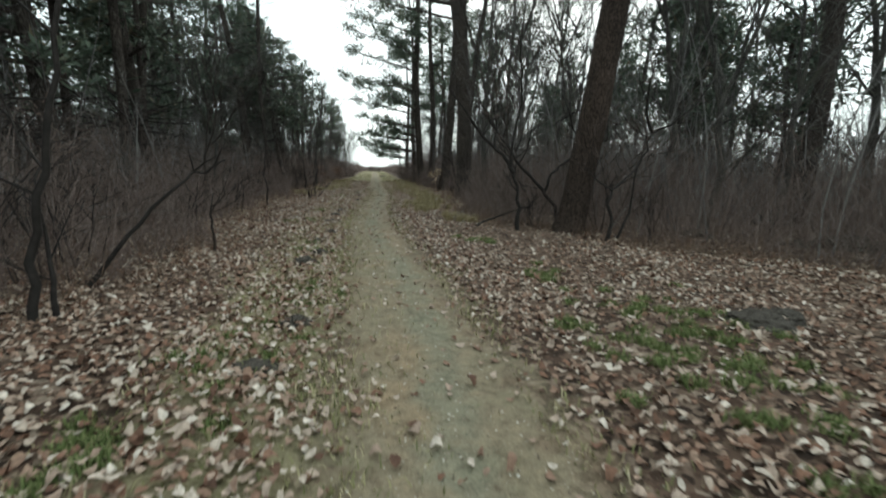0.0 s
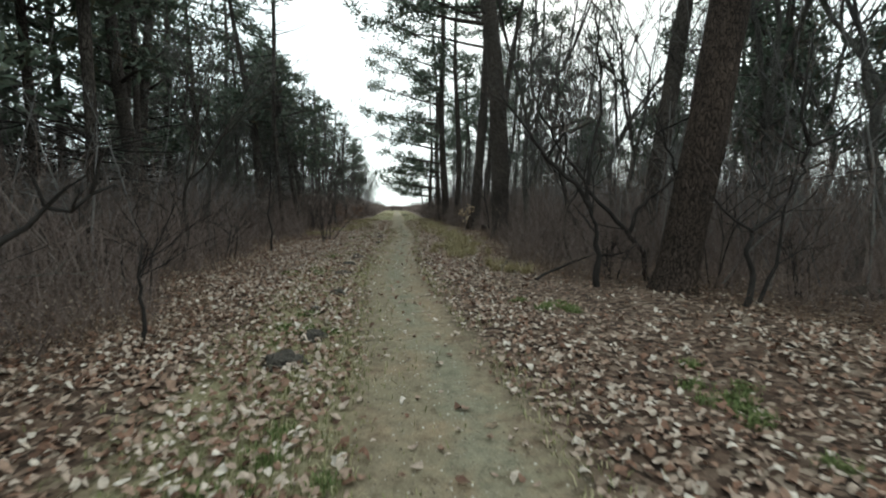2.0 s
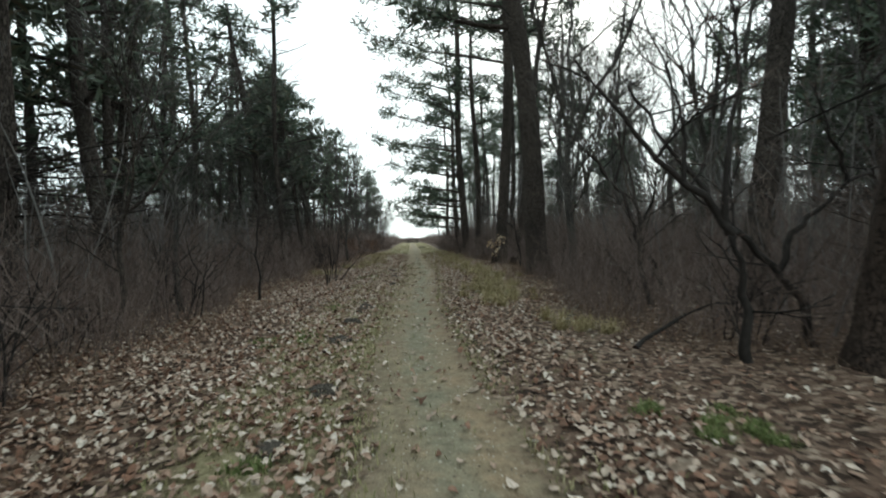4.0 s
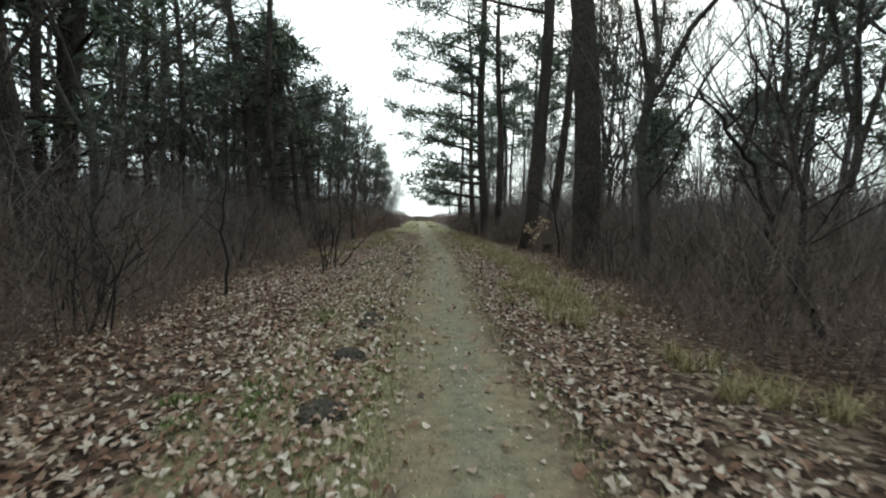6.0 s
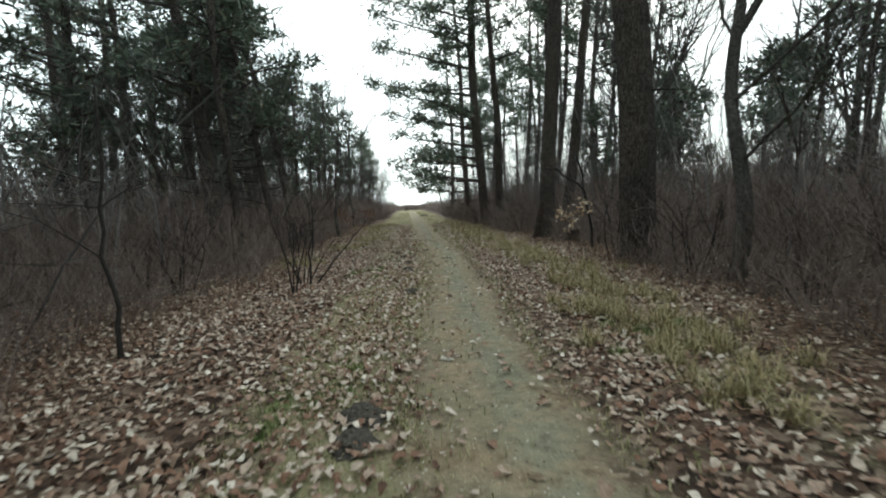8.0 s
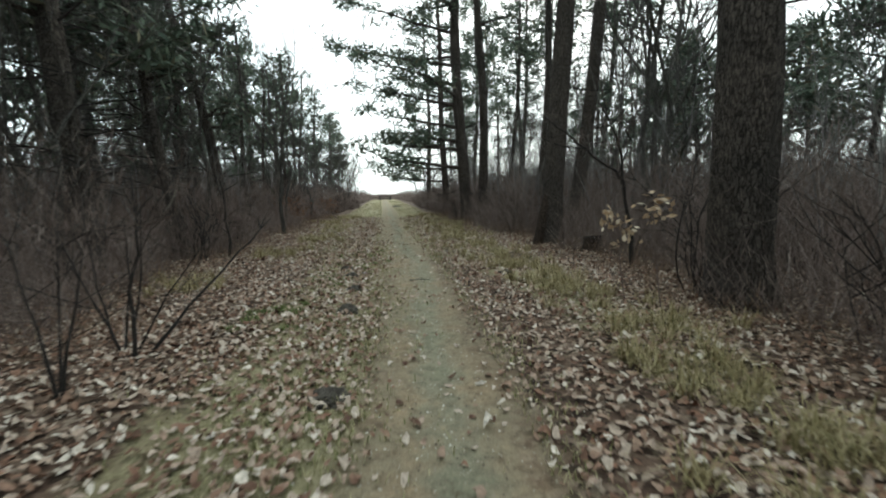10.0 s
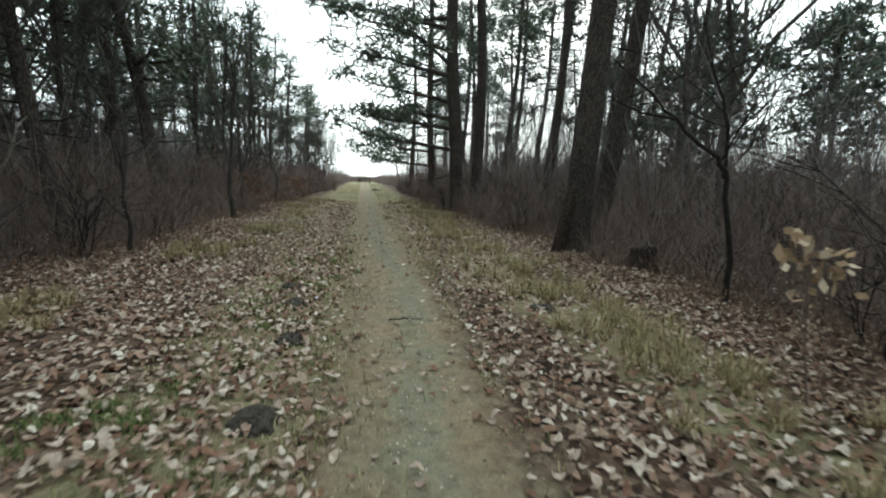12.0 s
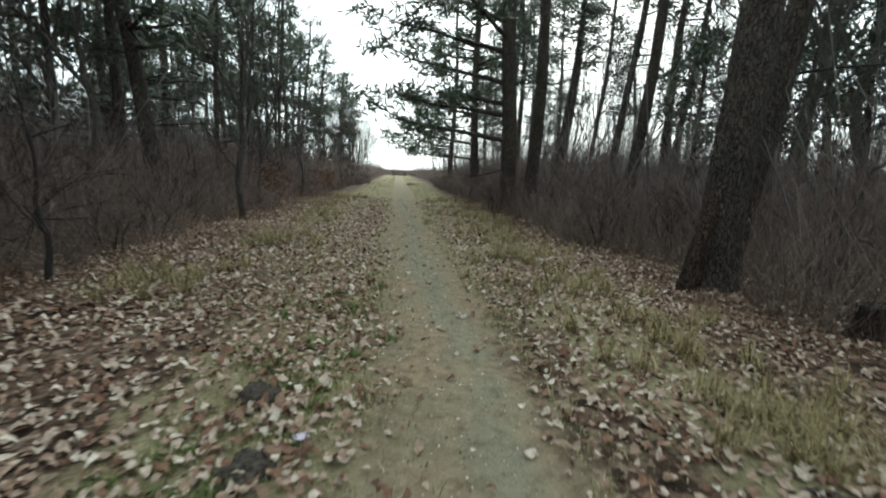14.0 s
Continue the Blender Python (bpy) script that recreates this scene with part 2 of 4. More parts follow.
def edge_left(y):
    """Where the thicket begins beside the path."""
    bays = 0.28 * np.sin(y * 0.93 + 0.4) + 0.2 * np.sin(y * 2.17) + 0.12 * np.sin(y * 4.9)
    return np.interp(y, [-5, 0, 5, 8.5, 10.5, 13, 16, 20, 27, 41, 60, 200], [-2.4, -2.4, -2.4, -2.1, -2.3, -2.8, -3.4, -3.4, -3.8, -4.2, -3.7, -8]) + bays


def edge_right(y):
    return np.interp(y, [-5, 3, 9, 10.8, 12, 15.5, 18, 21, 24, 28, 31, 35, 60, 200], [11, 9.3, 5.9, 4.2, 3.2, 3.1, 3.5, 3.8, 4.1, 4.1, 3.3, 3.0, 2.2, -2]) + 0.25 * np.sin(y * 1.07 + 2) + 0.18 * np.sin(y * 2.6)


def swell(x, y):
    """Height of the ground."""
    d = np.abs(x - path_x(y))
    off = np.clip((d - 0.45) / 1.2, 0, 1)
    h = off * (0.035 * np.sin(x * 1.7 + y * 0.9) * np.sin(y * 1.3 - x * 0.6) + 0.02 * np.sin(x * 4.1 + 1.3) * np.sin(y * 3.7))
    h = h - 0.025 * (1 - off) + 0.01 * np.sin(y * 2.1) * (1 - off)
    return h


def height(x, y):
    return float(swell(np.float64(x), np.float64(y)))


def spread(near, far, step, count):
    inner = np.arange(-near, near + step / 2, step)
    outer = near + (far - near) * (np.linspace(0, 1, count)[1:] ** 3)
    return np.concatenate([-outer[::-1], inner, outer])


def grow_ground():
    xs = spread(8, 500, 0.13, 26)
    ys = np.concatenate([-3 - 200 * np.linspace(1, 0, 14)[:-1] ** 3, np.arange(-3, 45, 0.16), 45 + 750 * np.linspace(0, 1, 60) ** 2.4])
    gx, gy = np.meshgrid(xs, ys)
    gz = swell(gx, gy)
    r = np.random.RandomState(4)
    gz = gz + (r.rand(*gz.shape) - 0.5) * 0.022 * (np.abs(gx - path_x(gy)) > 0.5)
    nx, ny = len(xs), len(ys)
    i = np.arange(nx * ny).reshape(ny, nx)
    faces = np.stack([i[:-1, :-1], i[:-1, 1:], i[1:, 1:], i[1:, :-1]], -1).reshape(-1, 4)
    verts = np.stack([gx, gy, gz], -1).reshape(-1, 3)
    me = numpy_mesh("ground", verts, faces, GROUND)
    x, y = verts[:, 0], verts[:, 1]
    d = x - path_x(y)
    on_path = np.clip(1.4 - np.abs(d) / (0.62 + 0.12 * np.clip((9 - y) / 5, 0, 1)), 0, 1)
    core = np.clip(1.15 - np.abs(d - 0.08 + 0.1 * np.sin(y * 0.7)) / 0.3, 0, 1)
    left_turf = np.clip(1.3 - np.abs(d + 1.1) / 0.75, 0, 1) * (0.62 + 0.16 * np.sin(y * 1.1))
    right_turf = np.clip(1.4 - np.abs(d - 1.75 + 0.3 * np.sin(y * 0.8)) / 0.6, 0, 1) * (0.42 + 0.35 * np.sin(y * 0.55 + 1.0)) * np.clip((y - 13) / 4, 0.2, 1)
    far = np.clip((y - 22) / 14, 0, 1) * np.clip(1.4 - np.abs(d + 0.2) / 2.4, 0, 1)
    turf = np.clip(np.maximum(np.maximum(left_turf, right_turf), far), 0, 1)
    col = me.color_attributes.new("cover", "FLOAT_COLOR", "POINT")
    rgba = np.stack([on_path, turf, core, np.ones_like(x)], -1).astype(np.float32)
    col.data.foreach_set("color", rgba.ravel())
    me.polygons.foreach_set("use_smooth", [True] * len(me.polygons))
    return tagged(new("ground", me), "woodland ground with a trodden sandy path, leaf litter and turf", "ground", kind="structure")


grow_ground()


# ---- trees ----
def bent(rnd, base, top, steps, sway):
    """Points from base to top with a natural bend."""
    base, top = Vector(base), Vector(top)
    ph, ph2 = rnd.uniform(0, 6), rnd.uniform(0, 6)
    out = []
    for i in range(steps + 1):
        t = i / steps
        p = base.lerp(top, t)
        k = math.sin(t * math.pi) * sway
        out.append(p + Vector((math.sin(ph + t * 5) * k, math.sin(ph2 + t * 4) * k, 0)))
    return out


def trunk_mesh(rnd, pts, r0, r1, material, sides=16):
    m = Mesher()
    n = len(pts)
    radii = []
    for i in range(n):
        t = i / (n - 1)
        z = pts[i].z - pts[0].z
        flare = 0.35 * math.exp(-z / 0.28)
        radii.append((r0 + (r1 - r0) * t) * (1 + flare))
    m.tube(pts, radii, sides, 0.13)
    return m.mesh("trunk", material, True)


def tuft(m, rnd, p, size, blades):
    """A pad of needles."""
    for _ in range(blades):
        d = Vector((rnd.gauss(0, 1), rnd.gauss(0, 1), rnd.gauss(0.25, 0.8))).normalized()
        q = Vector(p) + Vector((rnd.gauss(0, 1), rnd.gauss(0, 1), rnd.gauss(0, 0.6))) * size * 0.5
        m.blade(q, q + d * size * rnd.uniform(0.6, 1.2), size * 0.1, rnd)


def bough(limbs, needles, rnd, p, ang, length, rise, r, density=1.0, size=0.3, blades=7):
    """One pine bough: a limb that droops and lifts, side twigs and needle tufts."""
    d = Vector((math.cos(ang), math.sin(ang), 0))
    pts = []
    for i in range(6):
        t = i / 5
        pts.append(Vector(p) + d * length * t + Vector((0, 0, rise * length * (t - 0.55 * t * t) + 0.12 * length * t ** 3)) + Vector((rnd.gauss(0, 1), rnd.gauss(0, 1), rnd.gauss(0, 0.6))) * 0.03 * length * t)
    limbs.tube(pts, [r * (1 - 0.85 * i / 5) for i in range(6)], 5)
    count = max(3, int(length * 3.2 * density))
    for k in range(count):
        t = rnd.uniform(0.3, 1.0)
        q = pts[min(4, int(t * 5))].lerp(pts[min(5, int(t * 5) + 1)], t * 5 % 1)
        a = ang + rnd.choice((-1, 1)) * rnd.uniform(0.4, 1.3)
        sl = length * rnd.uniform(0.12, 0.36) * (1.15 - 0.55 * t)
        e = q + Vector((math.cos(a), math.sin(a), rnd.uniform(-0.3, 0.55))) * sl
        limbs.spike(q, e, r * 0.25)
        for s in (0.6, 0.85, 1.0):
            tuft(needles, rnd, q.lerp(e, s), size, blades)
    tuft(needles, rnd, pts[-1], size, blades + 3)


def pine(name, seed, base, top, r0, crown_from, label, boughs=34, reach=2.6, extra=(), bark=PINE_BARK, dead=10, r1=0.07, density=1.0, size=0.38, sides=14, own=True, blades=7):
    """A pine with trunk, limbs, dead lower branches and needled crown, built in place."""
    rnd = random.Random(seed)
    base, top = Vector(base), Vector(top)
    root = new(name)
    root.location = base
    rel = top - base
    steps = max(10, int(rel.length / 0.45))
    pts = bent(rnd, (0, 0, -0.15), rel, steps, 0.012 * rel.length)
    part("trunk", trunk_mesh(rnd, pts, r0, r1, bark, sides), root)
    limbs, needles, snags = [], Mesher(), Mesher()

    def wood():
        """Limbs that can be told apart are parts of their own."""
        if own or not limbs:
            limbs.append(Mesher())
        return limbs[-1]

    def on(z):
        t = max(0.0, min(0.999, z / rel.z))
        return pts[int(t * steps)].lerp(pts[int(t * steps) + 1], t * steps % 1), r0 + (r1 - r0) * t

    for _ in range(boughs):
        u = rnd.random()
        z = crown_from + (rel.z - crown_from) * u
        p, r = on(z)
        shape = math.sin(math.pi * min(1, 0.22 + 0.72 * u)) ** 0.8
        bough(wood(), needles, rnd, p, rnd.uniform(0, 6.283), reach * shape * rnd.uniform(0.6, 1.15), rnd.uniform(-0.1, 0.45), r * 0.34 + 0.012, density, size, blades)
    for z, ang, length, rise in extra:
        p, r = on(z)
        bough(wood(), needles, rnd, p, ang, length, rise, r * 0.3 + 0.02, 1.3, size, blades)
    for _ in range(dead):
        z = rnd.uniform(1.6, crown_from)
        p, r = on(z)
        a, ln = rnd.uniform(0, 6.283), rnd.uniform(0.5, 1.9)
        e = p + Vector((math.cos(a), math.sin(a), rnd.uniform(-0.25, 0.35))) * ln
        snags.tube([p, p.lerp(e, 0.5) + Vector((0, 0, rnd.uniform(-0.1, 0.1))), e], [0.022, 0.014, 0.005], 4)
        for _ in range(5):
            q = p.lerp(e, rnd.uniform(0.3, 1))
            snags.spike(q, q + Vector((rnd.gauss(0, 1), rnd.gauss(0, 1), rnd.gauss(0, 0.7))) * 0.28, 0.005)
    for m in limbs:
        part("limb" if own else "branchwork", m.mesh("limb", PINE_BARK, True), root, kind="" if own else "stuff")
    if dead:
        part("deadwood", snags.mesh("deadwood", DARK_BARK), root, "bare grey dead branches", "stuff")
    part("crown", needles.mesh("crown", HAZED_NEEDLES), root, "dark green needle crown", "stuff")
    return tagged(root, label, "tree")


def grow(m, fine, rnd, p, d, length, r, depth, sides, spread_a=0.55, up=0.12):
    """A bare branch that forks on and on."""
    steps = 4 if depth > 1 else 2
    pts, rad = [Vector(p)], [r]
    d = Vector(d).normalized()
    for i in range(steps):
        d = (d + Vector((rnd.gauss(0, 1), rnd.gauss(0, 1), rnd.gauss(0, 1))) * 0.13 + Vector((0, 0, up))).normalized()
        pts.append(pts[-1] + d * length / steps)
        rad.append(r * (1 - 0.42 * (i + 1) / steps))
    m.tube(pts, rad, sides if depth > 0 else 3, 0.0, False)
    if depth == 0:
        for _ in range(4):
            t = rnd.uniform(0.15, 0.999)
            q = pts[int(t * steps)].lerp(pts[int(t * steps) + 1], t * steps % 1)
            e = q + (d + Vector((rnd.gauss(0, 1), rnd.gauss(0, 1), rnd.gauss(0, 1))) * 0.6).normalized() * length * rnd.uniform(0.4, 0.85)
            fine.spike(q, e, max(0.0035, r * 0.4))
        return
    n = rnd.choice((3, 3, 4))
    for k in range(n):
        t = rnd.uniform(0.45, 0.999) if k else 0.999
        q = pts[int(t * steps)].lerp(pts[int(t * steps) + 1], t * steps % 1)
        nd = (d + Vector((rnd.gauss(0, 1), rnd.gauss(0, 1), rnd.gauss(0, 0.7))) * spread_a).normalized()
        grow(m, fine, rnd, q, nd, length * rnd.uniform(0.6, 0.82), r * rnd.uniform(0.45, 0.62), depth - 1, max(3, sides - 1), spread_a, up)


def bare_tree(seed, tall, r, label, lean=(0, 0), bark=HAZED_GREY_BARK, depth=4):
    """A leafless broad-leaved tree."""
    rnd = random.Random(seed)
    root = new("bare_tree")
    stem = tall * rnd.uniform(0.28, 0.4)
    pts = bent(rnd, (0, 0, -0.1), (lean[0] * stem, lean[1] * stem, stem), 9, 0.05 * stem)
    m = Mesher()
    m.tube(pts, [r * (1 - 0.35 * i / 9) * (1 + 0.3 * math.exp(-i)) for i in range(10)], 9, 0.08)
    part("trunk", m.mesh("trunk", bark, True), root)
    limbs, fine = Mesher(), Mesher()
    for k in range(3):
        d = Vector((lean[0] + rnd.gauss(0, 0.33), lean[1] + rnd.gauss(0, 0.33), 1))
        grow(limbs, fine, rnd, pts[-1 - (k > 1)], d, tall * 0.26, r * 0.55, depth - 1, 5, 0.42, 0.1)
    for k in range(3):
        q = pts[rnd.randint(3, 8)]
        a = rnd.uniform(0, 6.28)
        grow(limbs, fine, rnd, q, (math.cos(a), math.sin(a), 0.7), tall * 0.17, r * 0.28, 2, 4, 0.5, 0.1)
    part("branchwork", limbs.mesh("branchwork", bark, True), root, kind="stuff")
    part("brushwood", fine.mesh("brushwood", HAZED_TWIG_GREY), root, kind="stuff")
    return tagged(root, label, "tree")


def shrub(seed, tall, stems, label, material=HAZED_TWIG, wide=0.35, depth=2):
    """A leafless many-stemmed bush."""
    rnd = random.Random(seed)
    root = new("bare_shrub")
    fine = Mesher()
    for k in range(stems):
        m = Mesher()
        a = rnd.uniform(0, 6.28)
        off = Vector((math.cos(a), math.sin(a), 0)) * rnd.uniform(0.02, 0.22)
        d = Vector((math.cos(a) * wide * rnd.uniform(0.3, 1.5), math.sin(a) * wide * rnd.uniform(0.3, 1.5), 1))
        grow(m, fine, rnd, off - Vector((0, 0, 0.06)), d, tall * rnd.uniform(0.35, 0.5), rnd.uniform(0.007, 0.015), depth, 4, 0.55, 0.06)
        part("stem", m.mesh("stem", DARK_BARK, True), root)
    part("brushwood", fine.mesh("brushwood", material), root, kind="stuff")
    return tagged(root, label, "shrub")


def place(proto, x, y, turn, size=1.0, tilt=0.0):
    return copy_thing(proto, pose(x, y, height(x, y), 0, tilt, turn) @ Matrix.Scale(size, 4))


# great pines beside the path
LEFT = math.pi
high = [(9.5, LEFT, 6.2, 0.15), (10.8, LEFT + 0.25, 6.8, 0.2), (12.0, LEFT - 0.15, 6.3, 0.3), (13.2, LEFT + 0.1, 6.0, 0.3), (11.5, LEFT - 0.5, 5.0, 0.2)]
pine("pine_tree", 11, (4.66, 10.55, 0), (7.6, 11.0, 17.0), 0.285, 9.5, "tall leaning pine with dark furrowed bark beside the path", 34, 3.0, bark=PINE_BARK_RED, sides=28, dead=3, r1=0.19)
pine("pine_tree", 12, (6.1, 14.2, 0), (9.2, 15.0, 17.0), 0.22, 9.0, "leaning pine with a slim dark trunk in the undergrowth", 16, 2.2, sides=20, dead=4)
pine("pine_tree", 13, (11.95, 12.4, 0), (12.6, 12.6, 17.0), 0.26, 8.0, "dark straight pine standing back in the wood", 30, 2.8, sides=18)
pine("pine_tree", 14, (4.28, 21.1, 0), (3.05, 21.5, 18.0), 0.345, 10.0, "stout upright pine with thick plated grey bark", 22, 2.8, [(8.1, LEFT, 3.4, 0.12), (9.4, LEFT + 0.5, 3.2, 0.15)], bark=PINE_BARK, sides=28, dead=3, r1=0.2)
split_pine = pine("pine_tree", 15, (4.2, 27.4, 0), (4.9, 27.6, 18.0), 0.265, 10.5, "tall pine with a thick grey trunk and split base", 22, 2.5, high, bark=PINE_BARK, sides=26, dead=3, r1=0.15)
slab = Mesher()
slab.tube([(-0.42, -0.12, -0.1), (-0.37, -0.12, 0.15), (-0.28, -0.1, 0.6), (-0.17, -0.05, 1.1), (-0.04, 0.0, 1.6)], [0.15, 0.13, 0.11, 0.1, 0.05], 14, 0.22)
part("buttress", slab.mesh("buttress", PINE_BARK_RED, True), split_pine, "split slab of reddish bark at the foot")
pine("pine_tree", 16, (5.1, 28.4, 0), (7.6, 28.9, 17.0), 0.2, 10.0, "slanting pine close behind a thicker one", 16, 2.2, sides=18, dead=3)
low = [(2.6, LEFT + 0.1, 4.4, 0.12), (3.4, LEFT - 0.15, 3.9, 0.15), (4.4, LEFT + 0.2, 4.0, 0.2), (5.4, LEFT - 0.1, 4.4, 0.25), (6.3, LEFT + 0.25, 4.6, 0.25),
       (7.2, LEFT - 0.2, 5.6, 0.2), (8.6, LEFT, 4.8, 0.3), (9.8, LEFT + 0.3, 5.2, 0.3), (11.2, LEFT - 0.1, 5.0, 0.4), (12.8, LEFT + 0.1, 5.2, 0.4),
       (3.8, LEFT - 0.8, 3.4, 0.2), (5.8, LEFT + 0.9, 3.6, 0.2), (7.6, LEFT - 0.9, 3.8, 0.2), (9.6, LEFT + 0.8, 4.0, 0.3)]
pine("pine_tree", 17, (3.5, 37.0, 0), (3.0, 37.3, 19.0), 0.27, 5.0, "broad pine whose long boughs hang over the path", 20, 3.0, low, sides=18, dead=4, r1=0.14)
pine("pine_tree", 18, (4.35, 37.6, 0), (4.3, 37.6, 19.0), 0.24, 8.0, "dark slender pine in a pair beside the path", 16, 2.4, sides=16, dead=4)
pine("pine_tree", 19, (3.7, 46.0, 0), (2.9, 46.5, 18.0), 0.24, 4.0, "dark pine with low drooping boughs", 26, 3.1, [(2.2, LEFT, 3.4, 0.1), (3.0, LEFT + 0.3, 3.8, 0.1), (4.5, LEFT - 0.2, 4.2, 0.2)], sides=14)
pine("pine_tree", 20, (3.3, 58.0, 0), (3.2, 58.0, 17.0), 0.22, 3.0, "bushy far pine with boughs over the path", 26, 3.3, [(2.6, LEFT, 4.6, 0.1), (3.4, LEFT + 0.15, 5.2, 0.1), (4.6, LEFT - 0.15, 4.6, 0.15), (6.2, LEFT, 4.2, 0.2)], sides=12)
pine("pine_tree", 21, (5.6, 33.0, 0), (6.6, 33.2, 18.0), 0.15, 9.0, "thin tall pine among other trunks", 17, 2.2, sides=12)
pine("pine_tree", 22, (-5.8, 33.0, 0), (-8.0, 33.4, 11.0), 0.2, 3.8, "leaning dark pine at the edge of the thicket", 24, 1.9, sides=16)
pine("pine_tree", 23, (-6.1, 26.0, 0), (-7.6, 26.3, 11.5), 0.25, 3.2, "dark pine with many low branches", 22, 2.0, sides=16)
pine("pine_tree", 24, (-4.65, 27.0, 0), (-6.0, 27.0, 8.0), 0.12, 4.0, "slim young pine with a bare lower stem", 30, 2.0, sides=12)
pine("pine_tree", 25, (-8.5, 36.0, 0), (-8.7, 36.2, 12.0), 0.18, 3.5, "pine with an uneven open crown beside the clearing", 26, 2.0, sides=12)
pine("pine_tree", 26, (-6.3, 12.6, 0), (-8.0, 12.8, 16.0), 0.2, 3.0, "dark pine with low boughs over dense brush", 34, 2.5, sides=16)
pine("pine_tree", 27, (-6.6, 17.6, 0), (-8.6, 18.0, 13.5), 0.22, 2.6, "dark shaggy pine with low boughs", 24, 2.4, sides=16)
pine("pine_tree", 28, (-6.4, 7.5, 0), (-8.0, 7.8, 15.0), 0.2, 2.4, "shaggy dark pine in the shade", 36, 2.6, sides=14)

pine("pine_tree", 29, (-4.82, 24.15, 0), (-5.1, 24.3, 12.5), 0.1, 9.5, "slender half-dead pine with short bare side twigs", 8, 1.0, sides=12, dead=64)

# forest pines, built a few times and copied
WOOD = "pines of the wood"
protos = []
for k, (h, r, cf, nb, rc, lab) in enumerate((
        (16, 0.17, 4.2, 29, 2.3, "tall dark forest pine with a bare lower trunk"),
        (14, 0.15, 2.6, 29, 2.2, "shaggy forest pine with boughs low down"),
        (17, 0.18, 8.0, 27, 2.5, "old forest pine with a high open crown"),
        (11, 0.11, 2.6, 19, 1.6, "young forest pine with a slim trunk"),
        (7, 0.09, 2.2, 30, 1.7, "bushy young pine with a rounded dark crown"))):
    p = pine("pine_tree", 60 + k, (0, 0, 0), (0.5 * (k % 2) - 0.2, 0.3, h), r, cf, lab, nb, rc, sides=9, dead=26, own=False, size=0.44, density=0.75, blades=5)
    tagged(p, group=WOOD)
    protos.append(p)
rnd = random.Random(7)
taken = [(4.75, 10.5), (6.1, 14.2), (11.95, 12.4), (4.45, 21.1), (4.2, 27.4), (5.1, 28.4), (3.5, 37), (4.35, 37.6), (-5.8, 33), (-6.1, 26), (-5, 12.6), (-5.2, 17.6), (-6.4, 7.5), (-8.3, 36)]


def free(x, y, gap):
    if any((x - a) ** 2 + (y - b) ** 2 < gap * gap for a, b in taken):
        return False
    taken.append((x, y))
    return True


first = {}


def plant(proto, x, y, turn, size, tilt=0.0):
    """The first of a kind is moved to its place, the rest are copies."""
    if proto.name in first:
        return place(proto, x, y, turn, size, tilt)
    first[proto.name] = (pose(x, y, height(x, y), 0, tilt, turn) @ Matrix.Scale(size, 4), proto)


for x, y, turn in ((-9.2, 14.6, 130), (-8.2, 4.5, 250), (-11.6, 28.4, 290), (-11.2, 34.6, 35)):
    if free(x, y, 0.8):
        plant(protos[1], x, y, turn, 1.1)
# the wood rises with its distance from the path
count = 0
while count < 54:
    y = rnd.uniform(-8, 24)
    x = -5.2 - 17 * rnd.random() ** 1.2
    if free(x, y, 1.25):
        low_down = x > -8
        k = 3 if low_down else rnd.choice((0, 1, 1, 3))
        plant(protos[k], x, y, rnd.uniform(0, 360), rnd.uniform(0.9, 1.2), rnd.uniform(-3, 3))
        count += 1
count = 0
while count < 54:
    y = rnd.uniform(25, 80)
    x = -7.4 - 22 * rnd.random() ** 1.4
    if free(x, y, 1.9):
        tall = (1.3 + 1.15 * (0.4 - x)) * rnd.uniform(0.82, 1.08)
        k = 3 if tall < 11 else rnd.choice((0, 1, 3))
        plant(protos[k], x, y, rnd.uniform(0, 360), min(1.2, tall / (16, 14, 17, 11)[k]), rnd.uniform(-3, 3))
        count += 1
count = 0
while count < 30:
    y = rnd.uniform(-8, 90)
    x = float(edge_right(y)) + 4.5 + 26 * rnd.random() ** 1.2
    if free(x, y, 2.2):
        plant(rnd.choice((protos[0], protos[2], protos[2], protos[2], protos[3])), x, y, rnd.uniform(0, 360), rnd.uniform(0.85, 1.12), rnd.uniform(-4, 4))
        count += 1
for x, y, size in ((11.5, 17.0, 1.0), (14.0, 20.5, 1.1), (16.5, 17.0, 1.15), (13.0, 14.2, 0.8), (17.5, 23.5, 1.2), (15.2, 29.0, 1.1), (19.5, 14.5, 1.1), (12.6, 33.5, 1.0), (16.0, 11.5, 0.95), (20.5, 28.0, 1.2), (9.7, 36.5, 0.9), (14.2, 38.0, 1.1), (11.2, 42.0, 1.0), (18.0, 35.0, 1.2), (17.0, 43.0, 1.2), (22.0, 38.0, 1.3)):
    if free(x, y, 0.8):
        plant(protos[4], x, y, 37 * x, size, 3 * math.sin(x * y))

for x, y, size, tilt in ((9.8, 50, 1.0, 3), (11.5, 50, 0.95, 4), (7.4, 44, 0.9, 4), (8.6, 40.5, 1.0, 5), (6.7, 53, 1.0, 2), (12.8, 43, 1.0, 5)):
    if free(x, y, 0.8):
        plant(protos[2], x, y, 0, size, tilt)

